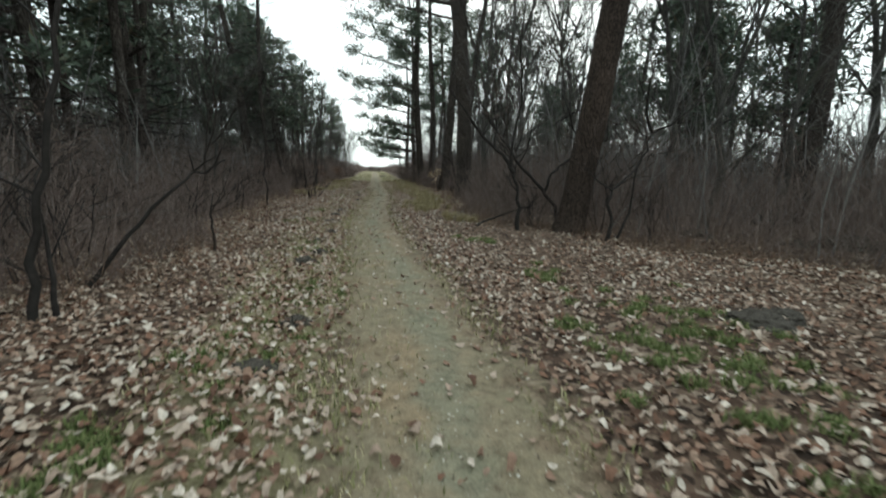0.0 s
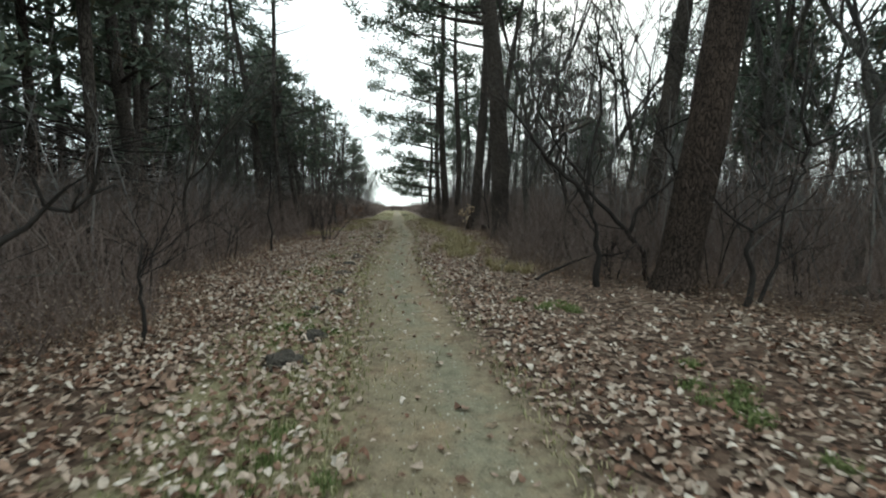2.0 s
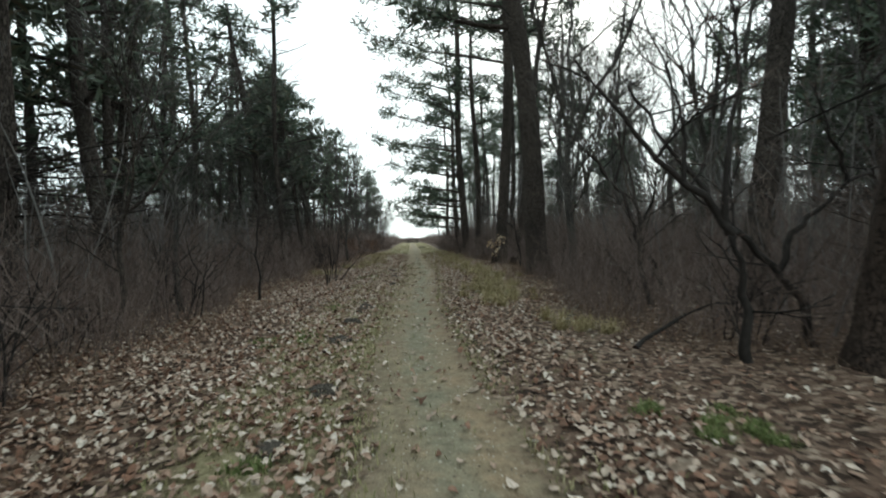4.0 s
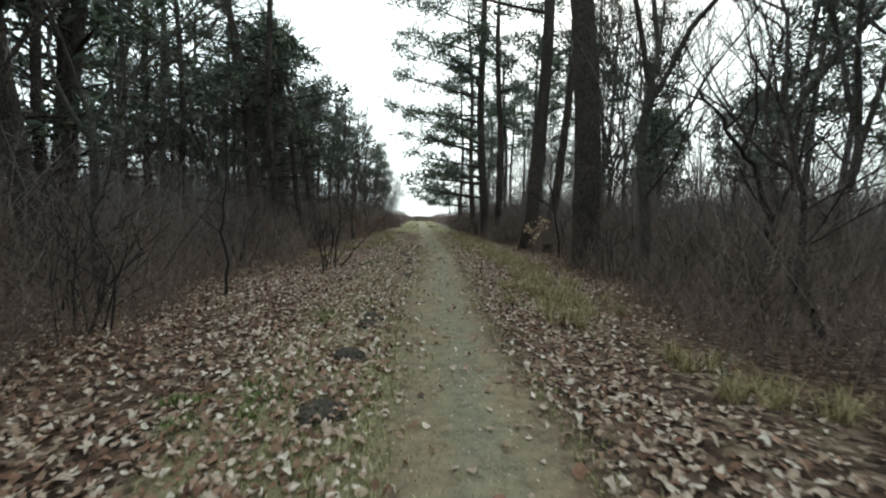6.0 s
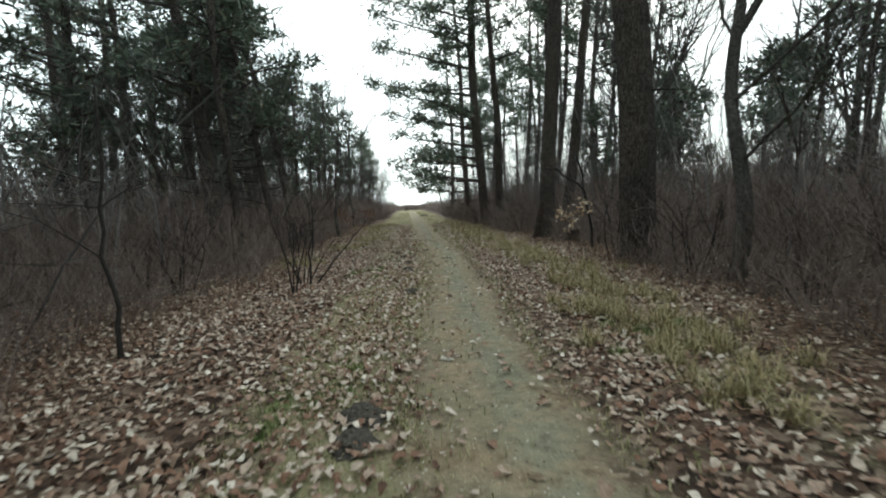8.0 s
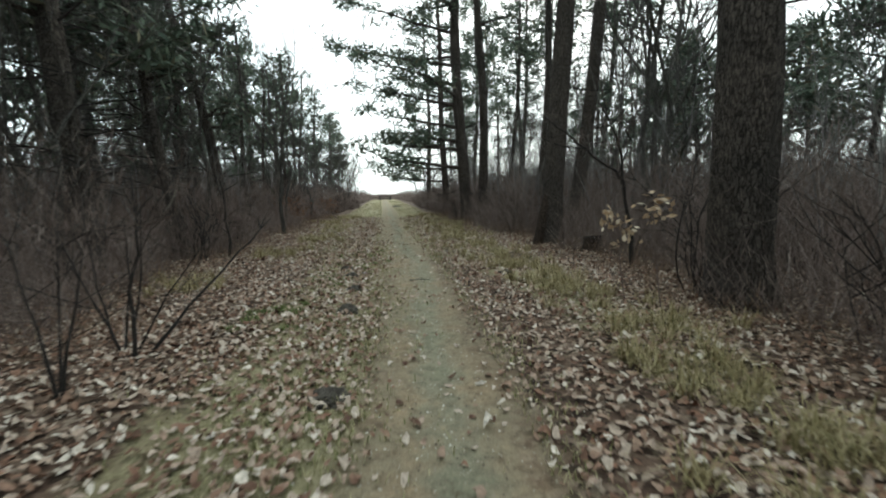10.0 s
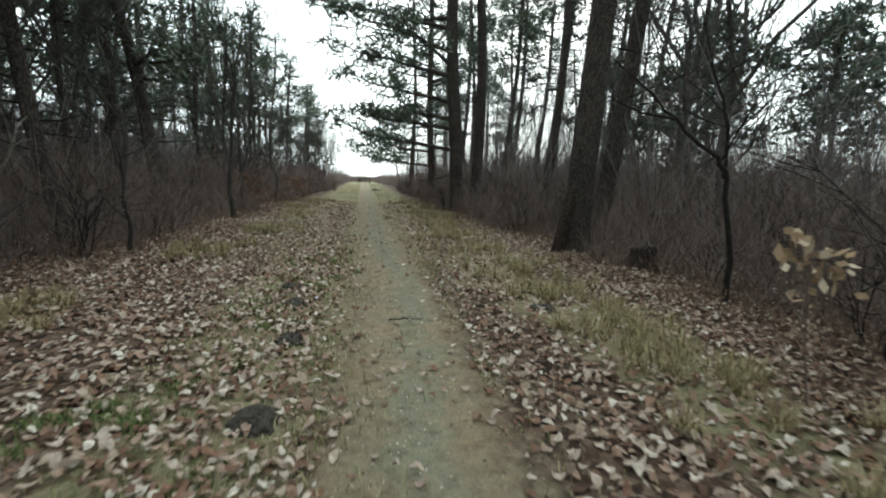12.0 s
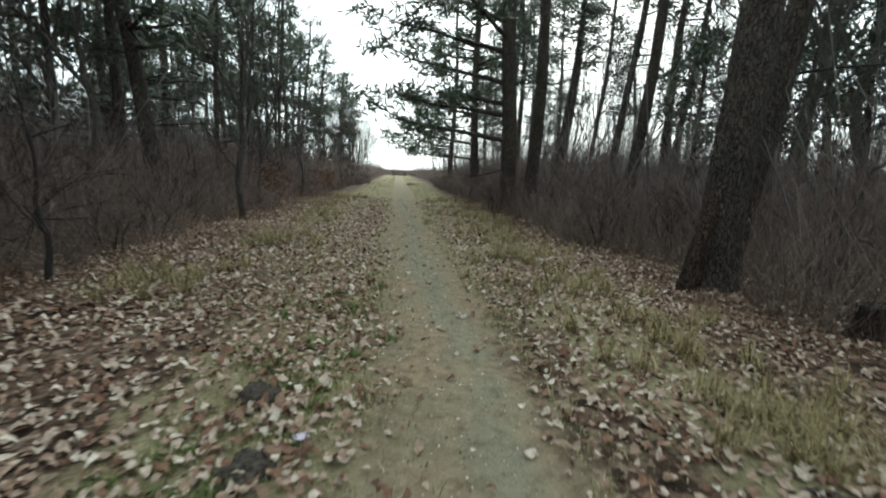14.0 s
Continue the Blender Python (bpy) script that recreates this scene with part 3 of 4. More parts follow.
# leafless broad-leaved trees
BARE = "leafless trees of the wood"
bares = [bare_tree(80, 11, 0.1, "leafless grey tree with fine upright twigs"), bare_tree(81, 8.5, 0.07, "slim leafless tree with forked limbs", (0.15, 0)),
         bare_tree(82, 13, 0.13, "tall leafless tree with a pale grey trunk", (-0.1, 0.05)), bare_tree(83, 6, 0.05, "small leafless tree with crooked dark limbs", (0.2, 0.1), PINE_BARK)]
for b in bares:
    tagged(b, group=BARE)
rnd = random.Random(9)
count = 0
plant(bares[0], -3.95, 32.9, 40, 0.75)
plant(bares[1], -4.75, 36.4, 40, 0.95)
plant(bares[1], -4.5, 41.0, 130, 0.85)
for x, y, turn, size in ((9.8, 15.2, 80, 1.1), (13.2, 16.4, 300, 1.1), (10.2, 11.2, 150, 0.9), (7.4, 27.6, 33, 1.0), (10.2, 33.2, 170, 1.2), (13.5, 35.5, 20, 1.2)):
    if free(x, y, 0.7):
        plant(bares[int(turn) % 3], x, y, turn, size, 4 * math.sin(turn))
while count < 56:
    y = rnd.uniform(2, 85)
    x = float(edge_right(y)) + 1.2 + 20 * rnd.random() ** 1.2
    if free(x, y, 1.3):
        plant(rnd.choice(bares), x, y, rnd.uniform(0, 360), rnd.uniform(0.75, 1.2), rnd.uniform(-6, 6))
        count += 1
count = 0
while count < 62:
    y = rnd.uniform(27, 95)
    x = float(edge_left(y)) - 0.2 - 7 * rnd.random()
    if free(x, y, 1.0):
        plant(rnd.choice((bares[1], bares[3], bares[0])), x, y, rnd.uniform(0, 360), rnd.uniform(0.55, 0.95), rnd.uniform(-6, 6))
        count += 1
count = 0
while count < 16:
    y = rnd.uniform(4, 30)
    x = float(edge_left(y)) - 0.8 - 8 * rnd.random()
    if free(x, y, 1.0):
        plant(rnd.choice((bares[1], bares[3])), x, y, rnd.uniform(0, 360), rnd.uniform(0.7, 1.0), rnd.uniform(-6, 6))
        count += 1

# the thicket: bare shrubs close beside the path
BRUSH = "bare shrubs of the thicket"
brush = [shrub(90, 2.3, 6, "dense brown leafless shrub in the thicket"), shrub(91, 1.7, 7, "low dense leafless shrub with reddish twigs"), shrub(92, 2.8, 5, "tall straggling leafless shrub with thin stems"),
         shrub(93, 1.2, 6, "small leafless shrub with thin twigs"), shrub(94, 2.2, 6, "greyish leafless shrub with fine twigs", HAZED_TWIG_GREY)]
for b in brush:
    tagged(b, group=BRUSH)
rnd = random.Random(10)
for side, total in ((-1, 135), (1, 120)):
    for k in range(total):
        y = -3 + 66 * (k + rnd.random()) / total
        deep = 6.0 * rnd.random() ** 1.6
        x = float(edge_left(y)) - 0.35 - deep if side < 0 else float(edge_right(y)) + 0.35 + deep
        kind = rnd.choice(brush) if deep > 0.7 else rnd.choice((brush[1], brush[3], brush[3], brush[0]))
        plant(kind, x, y, rnd.uniform(0, 360), rnd.uniform(0.75, 1.15), rnd.uniform(-8, 8))
for m, proto in first.values():
    proto.matrix_basis = m


def undergrowth(name, seed, count, side, y0, y1, deep, tall, label, start=0.25, material=HAZED_TWIG, stout=1.0):
    """Brush too thick to count: thin upright twigs filling the wood."""
    r = np.random.RandomState(seed)
    y = y0 + (y1 - y0) * r.rand(count)
    d = deep * r.rand(count) ** 1.5
    x = edge_left(y) - start - d if side < 0 else edge_right(y) + start + d
    clump = np.sin(x * 2.3 + y * 1.1) * np.sin(y * 1.9 - x * 0.7)
    tl = tall * (0.35 + 0.65 * r.rand(count)) * (0.72 + 0.28 * clump) * np.clip(0.45 + d / 2.2, 0.45, 1)
    z0 = swell(x, y) + tl * 0.75 * r.rand(count) * (r.rand(count) > 0.3)
    ln = tl * (0.35 + 0.4 * r.rand(count))
    dx, dy = r.randn(count) * 0.62, r.randn(count) * 0.62
    rad = (0.0025 + 0.0042 * r.rand(count) ** 2 + 0.00012 * np.abs(y - 12)) * stout
    ang = r.rand(count) * 6.28
    p = np.stack([x, y, z0], -1)
    tip = p + np.stack([dx * ln, dy * ln, ln], -1)
    vs = np.zeros((count, 4, 3))
    for k in range(3):
        vs[:, k] = p + np.stack([np.cos(ang + 2.094 * k) * rad, np.sin(ang + 2.094 * k) * rad, np.zeros(count)], -1)
    vs[:, 3] = tip
    i = np.arange(count)[:, None] * 4
    f = np.concatenate([i + np.array([[0, 1, 3]]), i + np.array([[1, 2, 3]]), i + np.array([[2, 0, 3]])], 0)
    me = numpy_mesh(name, vs.reshape(-1, 3), f, material)
    return tagged(new(name, me), label, "undergrowth", kind="stuff")


undergrowth("undergrowth", 21, 84000, -1, -4, 62, 11, 2.9, "dense brown leafless brush filling the wood")
undergrowth("undergrowth", 22, 92000, 1, -4, 62, 12, 3.1, "dense brown leafless brush between the pines")
undergrowth("low_brush", 25, 11000, -1, 2, 45, 1.5, 0.55, "low rusty brown stalks edging the thicket", -0.55, RUST_TWIG)
undergrowth("low_brush", 26, 13000, 1, 2, 45, 1.6, 0.55, "low rusty brown stalks below the pines", -0.5, RUST_TWIG)
undergrowth("thicket", 27, 22000, -1, 0, 75, 26, 6.5, "deep tangle of thin grey branches within the wood", 8.0, HAZED_TWIG_GREY, 3.4)
undergrowth("thicket", 28, 26000, 1, 2, 80, 28, 4.6, "deep grey tangle of branches beyond the near brush", 7.0, HAZED_TWIG_GREY, 3.4)
undergrowth("undergrowth", 23, 12000, -1, 60, 150, 12, 3.4, "far brown brush lining the path")
undergrowth("undergrowth", 24, 12000, 1, 60, 150, 12, 3.0, "far brown brush beneath the pines")


def spikes(base, tip, rad, turn):
    """Arrays of three-sided tapering twigs."""
    n = len(base)
    vs = np.zeros((n, 4, 3))
    for k in range(3):
        vs[:, k] = base + np.stack([np.cos(turn + 2.094 * k) * rad, np.sin(turn + 2.094 * k) * rad, np.zeros(n)], -1)
    vs[:, 3] = tip
    i = np.arange(n)[:, None] * 4
    return vs.reshape(-1, 3), np.concatenate([i + np.array([[0, 1, 3]]), i + np.array([[1, 2, 3]]), i + np.array([[2, 0, 3]])], 0)


def far_hedge(seed, count, x0, x1, y0, y1, tall):
    """Low brush across the far end of the path."""
    r = np.random.RandomState(seed)
    x, y = x0 + (x1 - x0) * r.rand(count), y0 + (y1 - y0) * r.rand(count)
    base = np.stack([x, y, tall * 0.6 * r.rand(count)], -1)
    ln = tall * (0.3 + 0.35 * r.rand(count)) * (0.8 + 0.2 * np.sin(x * 1.7))
    tip = base + np.stack([r.randn(count) * 0.5 * ln, r.randn(count) * 0.5 * ln, ln], -1)
    v, f = spikes(base, tip, 0.02 + 0.02 * r.rand(count), r.rand(count) * 6.28)
    return tagged(new("hedge", numpy_mesh("hedge", v, f, HAZED_TWIG)), "low brown brush closing the far end of the path", "hedge", kind="stuff")


far_hedge(61, 5000, -14, 6, 108, 122, 1.5)


def young_wood(seed, poles, twigs, side, near, far, tall, thick, y0, y1, label):
    """Thin crooked poles and their twigs standing so close that nobody could count them."""
    r = np.random.RandomState(seed)
    py = y0 + (y1 - y0) * r.rand(poles)
    pd = near + (far - near) * r.rand(poles) ** 0.8
    px = edge_left(py) - pd if side < 0 else edge_right(py) + pd
    ph = tall * (0.4 + 0.6 * r.rand(poles) ** 1.4)
    joints = 7
    drift = np.cumsum(r.randn(poles, joints, 2) * 0.11, 1) + (r.randn(poles, 2) * 0.09)[:, None, :]
    spine = np.zeros((poles, joints, 3))
    for j in range(1, joints):
        spine[:, j, 0] = spine[:, j - 1, 0] + drift[:, j, 0] * ph / (joints - 1)
        spine[:, j, 1] = spine[:, j - 1, 1] + drift[:, j, 1] * ph / (joints - 1)
        spine[:, j, 2] = ph * j / (joints - 1)
    spine += np.stack([px, py, swell(px, py) - 0.05], -1)[:, None, :]
    stout = thick * (0.5 + 0.9 * r.rand(poles))
    ring = np.zeros((poles, joints, 3, 3))
    for k in range(3):
        w = stout[:, None] * (1 - 0.9 * np.arange(joints) / (joints - 1))[None, :]
        ring[:, :, k] = spine + np.stack([np.cos(2.094 * k) * w, np.sin(2.094 * k) * w, 0 * w], -1)
    base = np.arange(poles)[:, None] * joints * 3
    quads = []
    for j in range(joints - 1):
        for k in range(3):
            a, b = 3 * j + k, 3 * j + (k + 1) % 3
            quads.append(base + np.array([[a, b, b + 3, a + 3]]))
    quads = np.concatenate(quads, 0)
    wood_f = np.concatenate([quads[:, (0, 1, 2)], quads[:, (0, 2, 3)]], 0)
    count = poles * twigs
    which = r.randint(0, poles, count)
    t = 0.16 + 0.82 * r.rand(count)
    j = np.minimum((t * (joints - 1)).astype(int), joints - 2)
    f = (t * (joints - 1) - j)[:, None]
    start = spine[which, j] * (1 - f) + spine[which, j + 1] * f
    ln = ph[which] * (0.1 + 0.22 * r.rand(count)) * (1.25 - t)
    way = np.stack([r.randn(count) * 0.75, r.randn(count) * 0.75, 0.35 + 0.6 * r.rand(count)], -1)
    tip = start + way * ln[:, None]
    rad = stout[which] * 0.3
    v1, f1 = spikes(start, tip, rad, r.rand(count) * 6.28)
    s0 = np.repeat(start + (tip - start) * (0.3 + 0.5 * r.rand(count))[:, None], 2, 0)
    tip2 = s0 + np.stack([r.randn(2 * count) * 0.6, r.randn(2 * count) * 0.6, 0.3 + 0.5 * r.rand(2 * count)], -1) * np.repeat(ln, 2)[:, None] * 0.5
    v2, f2 = spikes(s0, tip2, np.repeat(rad, 2) * 0.6, r.rand(2 * count) * 6.28)
    wood_v = ring.reshape(-1, 3)
    me = numpy_mesh("young_wood", np.concatenate([wood_v, v1, v2]), np.concatenate([wood_f, f1 + len(wood_v), f2 + len(wood_v) + len(v1)]), HAZED_TWIG_GREY)
    return tagged(new("young_wood", me), label, "young trees", kind="stuff")


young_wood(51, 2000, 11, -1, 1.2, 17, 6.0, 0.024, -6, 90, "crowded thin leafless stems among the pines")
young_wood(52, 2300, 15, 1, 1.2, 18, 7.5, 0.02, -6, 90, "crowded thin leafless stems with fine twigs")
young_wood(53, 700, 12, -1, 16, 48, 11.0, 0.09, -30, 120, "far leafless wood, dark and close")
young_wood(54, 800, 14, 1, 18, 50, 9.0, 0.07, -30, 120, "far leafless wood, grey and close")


# ---- leaf litter and grass ----
def scatter(r, count, y0, y1, dens):
    """Points thrown over the ground, kept where dens(x, y) allows."""
    y = y0 + (y1 - y0) * r.rand(count)
    x = -6.5 + 14.5 * r.rand(count)
    keep = r.rand(count) < dens(x, y)
    return x[keep], y[keep]


def litter_density(x, y):
    d = x - path_x(y)
    patch = 0.5 + 0.5 * np.sin(x * 1.9 + 0.7 * y) * np.sin(y * 1.35 - x * 0.8 + 1.0)
    fine = 0.5 + 0.5 * np.sin(x * 5.3 + y * 2.1) * np.sin(y * 4.7 - x * 2.9)
    k = np.clip((np.abs(d) - 0.34 - 0.12 * np.clip((9 - y) / 5, 0, 1)) / 0.66, 0.065, 1)
    k = k * (0.38 + 0.62 * (0.55 * patch + 0.45 * fine))
    turf = np.clip(1.2 - np.abs(d - 1.7) / 0.5, 0, 1) * 0.08
    inside = np.clip(np.maximum(edge_left(y) - x - 0.5, x - edge_right(y) + 0.2) * 1.2, 0, 1)
    brushy = 0.85 * np.exp(-(((x - 3.5) / 1.0) ** 2 + ((y - 13.2) / 3.6) ** 2))
    bare_side = 0.68 * np.clip((d - 1.15) / 0.9, 0, 1) * np.clip((16 - y) / 3, 0, 1) * np.clip((y - 6) / 3, 0.4, 1)
    green = 0.6 * np.exp(-(((x - 3.2) / 0.8) ** 2 + ((y - 4.9) / 0.8) ** 2))
    k = k * (1 - brushy) * (1 - bare_side) * (1 - green) * (1 + 0.9 * np.clip(1.3 - np.abs(d + 0.85) / 0.6, 0, 1))
    return np.clip(k * (1 - turf) * (1 - 0.55 * np.clip((y - 28) / 12, 0, 1)) * (1 - 0.75 * inside), 0, 1)


def litter():
    r = np.random.RandomState(31)
    x, y = scatter(r, 250000, 1.8, 42, litter_density)
    n = len(x)
    # lobed oak leaf: midrib and two scalloped sides
    u = np.array([0, 0.3, 0.68, 1.0])
    w = np.array([0.1, 0.3, 0.34, 0.18])
    shape = np.concatenate([np.stack([u - 0.5, w], -1), np.stack([u - 0.5, -w], -1), np.stack([u - 0.5, 0 * u], -1)])
    size = 0.034 + 0.042 * r.rand(n) ** 1.3
    a = r.rand(n) * 6.283
    curl, fold, twist = r.randn(n) * 0.6, 0.12 + r.randn(n) * 0.32, r.randn(n) * 0.4
    lx = shape[None, :, 0] * size[:, None]
    ly = shape[None, :, 1] * size[:, None] * (0.85 + 0.5 * r.rand(n))[:, None]
    lx = lx * (0.9 + 0.2 * r.rand(n, 12))
    ly = ly * (0.62 + 0.66 * r.rand(n, 12))
    lz = (curl[:, None] * lx ** 2 / size[:, None] * 1.6 + fold[:, None] * np.abs(ly) + twist[:, None] * lx * ly / size[:, None] * 3)
    tilt = r.randn(n) * 0.28
    lz = lz + lx * tilt[:, None]
    px = x[:, None] + lx * np.cos(a)[:, None] - ly * np.sin(a)[:, None]
    py = y[:, None] + lx * np.sin(a)[:, None] + ly * np.cos(a)[:, None]
    lz = lz - lz.min(1)[:, None] + (swell(x, y) + 0.004 + 0.02 * r.rand(n) ** 2 + 0.025 * r.rand(n) * np.clip(1.3 - np.abs(x - path_x(y) + 1.05) / 0.6, 0, 1))[:, None]
    vs = np.stack([px, py, lz], -1).reshape(-1, 3)
    i = np.arange(n)[:, None] * 12
    fs = []
    for k in range(3):
        fs.append(i + np.array([[k, 8 + k, 9 + k, k + 1]]))
        fs.append(i + np.array([[8 + k, 4 + k, 5 + k, 9 + k]]))
    me = numpy_mesh("leaf_litter", vs, np.concatenate(fs, 0), OAK_LEAF)
    tagged(new("leaf_litter", me), "fallen curled oak leaves, tan and brown, over the ground", "leaves", kind="stuff")


litter()


def loose_leaf(x, y, size, seed):
    """One broad pale leaf, lobed and curled."""
    rnd = random.Random(seed)
    bm = bmesh.new()
    rim = []
    for k in range(18):
        a = 2 * math.pi * k / 18
        lobe = 1 + 0.22 * math.cos(5 * a) + rnd.uniform(-0.08, 0.08)
        px, py = math.cos(a) * size * lobe, math.sin(a) * size * 0.62 * lobe
        rim.append(bm.verts.new((px, py, 0.25 * abs(py) + 2.2 * px * px)))
    mid = bm.verts.new((0, 0, 0.002))
    for k in range(18):
        bm.faces.new((mid, rim[k], rim[(k + 1) % 18]))
    bmesh.ops.solidify(bm, geom=bm.faces[:], thickness=0.0012)
    me = bpy.data.meshes.new("fallen_leaf")
    bm.to_mesh(me)
    bm.free()
    me.materials.append(PALE_LEAF)
    ob = new("fallen_leaf", me)
    ob.location = (x, y, height(x, y) + 0.004)
    ob.rotation_euler = (rnd.uniform(-0.15, 0.15), rnd.uniform(-0.15, 0.15), rnd.uniform(0, 6.28))
    return tagged(ob, "broad pale dry leaf lying on the sandy path", "leaf", "loose leaves on the path")


PALE_LEAF = random_material("pale_dry_leaf", [(0.0, (0.3, 0.22, 0.15)), (0.5, (0.46, 0.38, 0.3)), (1.0, (0.62, 0.57, 0.5))], 0.75, False, 45)
for k, (x, y) in enumerate(((1.2, 6.72), (0.36, 6.4), (0.24, 8.5), (0.9, 4.6), (1.25, 9.6), (0.98, 10.6), (0.4, 14.5), (0.62, 13.4), (0.05, 16.2), (0.75, 19.3), (0.3, 20.6), (0.1, 24.6), (0.82, 22.4), (0.66, 26.0))):
    loose_leaf(x, y, 0.045 + 0.012 * (k % 3), 300 + k)


def grass(name, seed, spots, lo, hi, width, lean, material, label):
    """Blades at the given spots; lo to hi metres tall."""
    r = np.random.RandomState(seed)
    x, y = spots(r)
    n = len(x)
    h = lo + (hi - lo) * r.rand(n) ** 1.5
    a = r.rand(n) * 6.283
    out = h * lean * r.rand(n)
    dx, dy = np.cos(a) * out, np.sin(a) * out
    wx, wy = -np.sin(a) * width, np.cos(a) * width
    z = swell(x, y) - 0.005
    pts = [np.stack([x - wx, y - wy, z], -1), np.stack([x + wx, y + wy, z], -1),
           np.stack([x + dx * 0.4 + wx * 0.7, y + dy * 0.4 + wy * 0.7, z + h * 0.62], -1), np.stack([x + dx * 0.4 - wx * 0.7, y + dy * 0.4 - wy * 0.7, z + h * 0.62], -1),
           np.stack([x + dx, y + dy, z + h * np.clip(1.0 - 0.45 * out / h, 0.3, 1)], -1)]
    vs = np.stack(pts, 1).reshape(-1, 3)
    i = np.arange(n)[:, None] * 5
    f = np.concatenate([i + np.array([[0, 1, 2]]), i + np.array([[0, 2, 3]]), i + np.array([[3, 2, 4]])], 0)
    me = numpy_mesh(name, vs, f, material)
    tagged(new(name, me), label, "grass", kind="stuff")


def verge_spots(r):
    """Short turf: a strip left of the path, thin fringes on both sides and wide verges farther on."""
    n = 52000
    y = 1.5 + 28 * r.rand(n)
    d = -1.05 + 0.42 * r.randn(n)
    fringe = r.rand(n) < 0.28
    d = np.where(fringe, np.sign(r.randn(n)) * (0.5 + 0.22 * np.abs(r.randn(n))), d)
    x = d + path_x(y)
    keep = r.rand(n) < 0.25 + 0.75 * (np.sin(x * 2.7 + y * 1.3) * np.sin(y * 2.2 - x) > -0.15)
    m = 52000
    fy = 26 + 71 * r.rand(m) ** 1.4
    fd = np.where(r.rand(m) < 0.5, -0.55 - 2.2 * r.rand(m), 0.6 + 1.9 * r.rand(m))
    return np.concatenate([x[keep], fd + path_x(fy)]), np.concatenate([y[keep], fy])


def heaped(centres, per):
    """Spots heaped about centres of (x, y, size), in small tussocks."""
    def spots(r):
        xs, ys = [], []
        for a, b, s in centres:
            k = max(3, int(26 * s))
            tx, ty = a + r.randn(k) * 0.55 * s, b + r.randn(k) * 0.75 * s
            w = r.randint(0, k, int(per * s))
            xs.append(tx[w] + r.randn(len(w)) * 0.045)
            ys.append(ty[w] + r.randn(len(w)) * 0.045)
        return np.concatenate(xs), np.concatenate(ys)
    return spots


TUFTS = [(2.0, 16.6, 0.6), (2.3, 15.5, 0.6), (1.9, 17.6, 0.5), (2.55, 21.7, 0.6), (2.2, 27.1, 0.7), (2.45, 25.1, 0.8), (2.4, 24.0, 0.6), (2.5, 17.9, 0.6), (2.4, 19.2, 0.5), (2.7, 20.2, 0.5),
         (1.9, 29.0, 0.7), (2.3, 31.0, 0.8), (2.1, 33.5, 0.8), (2.1, 36, 0.9), (-2.3, 30, 0.7), (-2.6, 27, 0.6), (-2.4, 34, 0.8), (2.6, 22.8, 0.5),
         (2.2, 39, 0.9), (2.0, 42, 0.9), (-2.9, 38, 0.9), (-2.8, 42, 0.9), (2.7, 12.9, 0.4), (-3.0, 23.5, 0.5)]
GREENS = [(3.57, 5.26, 0.6), (2.94, 3.92, 0.7), (3.3, 4.5, 0.6), (2.6, 5.0, 0.4), (2.1, 16.5, 0.4), (-0.2, 4.6, 0.45), (-0.6, 3.8, 0.5), (-0.75, 23.4, 0.5), (-0.55, 24.6, 0.45), (2.5, 9.6, 0.4), (-0.6, 26.2, 0.5), (2.9, 6.9, 0.4), (-0.5, 8.9, 0.4), (0.0, 6.0, 0.35), (-1.2, 21.6, 0.5), (-0.9, 15.6, 0.4), (-1.1, 12.6, 0.4)]
grass("verge_grass", 41, verge_spots, 0.02, 0.085, 0.0042, 1.1, GRASS, "short olive grass on the verges")
grass("dry_grass_tufts", 42, heaped(TUFTS, 2300), 0.06, 0.31, 0.0034, 1.7, STRAW, "tufts of pale dry grass beside the path")
grass("green_grass_patches", 43, heaped(GREENS, 3600), 0.025, 0.09, 0.0042, 1.0, GREEN, "patches of fresh green grass among leaves")


def crumbs():
    """Grit, seed husks and leaf crumbs trodden into the path."""
    r = np.random.RandomState(47)
    n = 30000
    y = -0.5 + 32 * r.rand(n)
    x = path_x(y) + 0.46 * r.randn(n)
    s = 0.004 + 0.011 * r.rand(n) ** 2.2
    a = r.rand(n) * 6.283
    z = swell(x, y)
    vs = np.zeros((n, 4, 3))
    for k in range(3):
        t = a + 2.094 * k + r.randn(n) * 0.3
        vs[:, k] = np.stack([x + np.cos(t) * s, y + np.sin(t) * s * (0.6 + 0.5 * r.rand(n)), z - 0.002], -1)
    vs[:, 3] = np.stack([x, y, z + s * (0.35 + 0.5 * r.rand(n))], -1)
    i = np.arange(n)[:, None] * 4
    f = np.concatenate([i + np.array([[0, 1, 3]]), i + np.array([[1, 2, 3]]), i + np.array([[2, 0, 3]])], 0)
    stones = random_material("grit_and_crumbs", [(0.0, (0.07, 0.05, 0.035)), (0.4, (0.16, 0.13, 0.095)), (0.8, (0.32, 0.28, 0.22)), (1.0, (0.55, 0.52, 0.46))], 0.9)
    tagged(new("path_crumbs", numpy_mesh("path_crumbs", vs.reshape(-1, 3), f, stones)), "grit and leaf crumbs trodden into the path", "grit", kind="stuff")


crumbs()


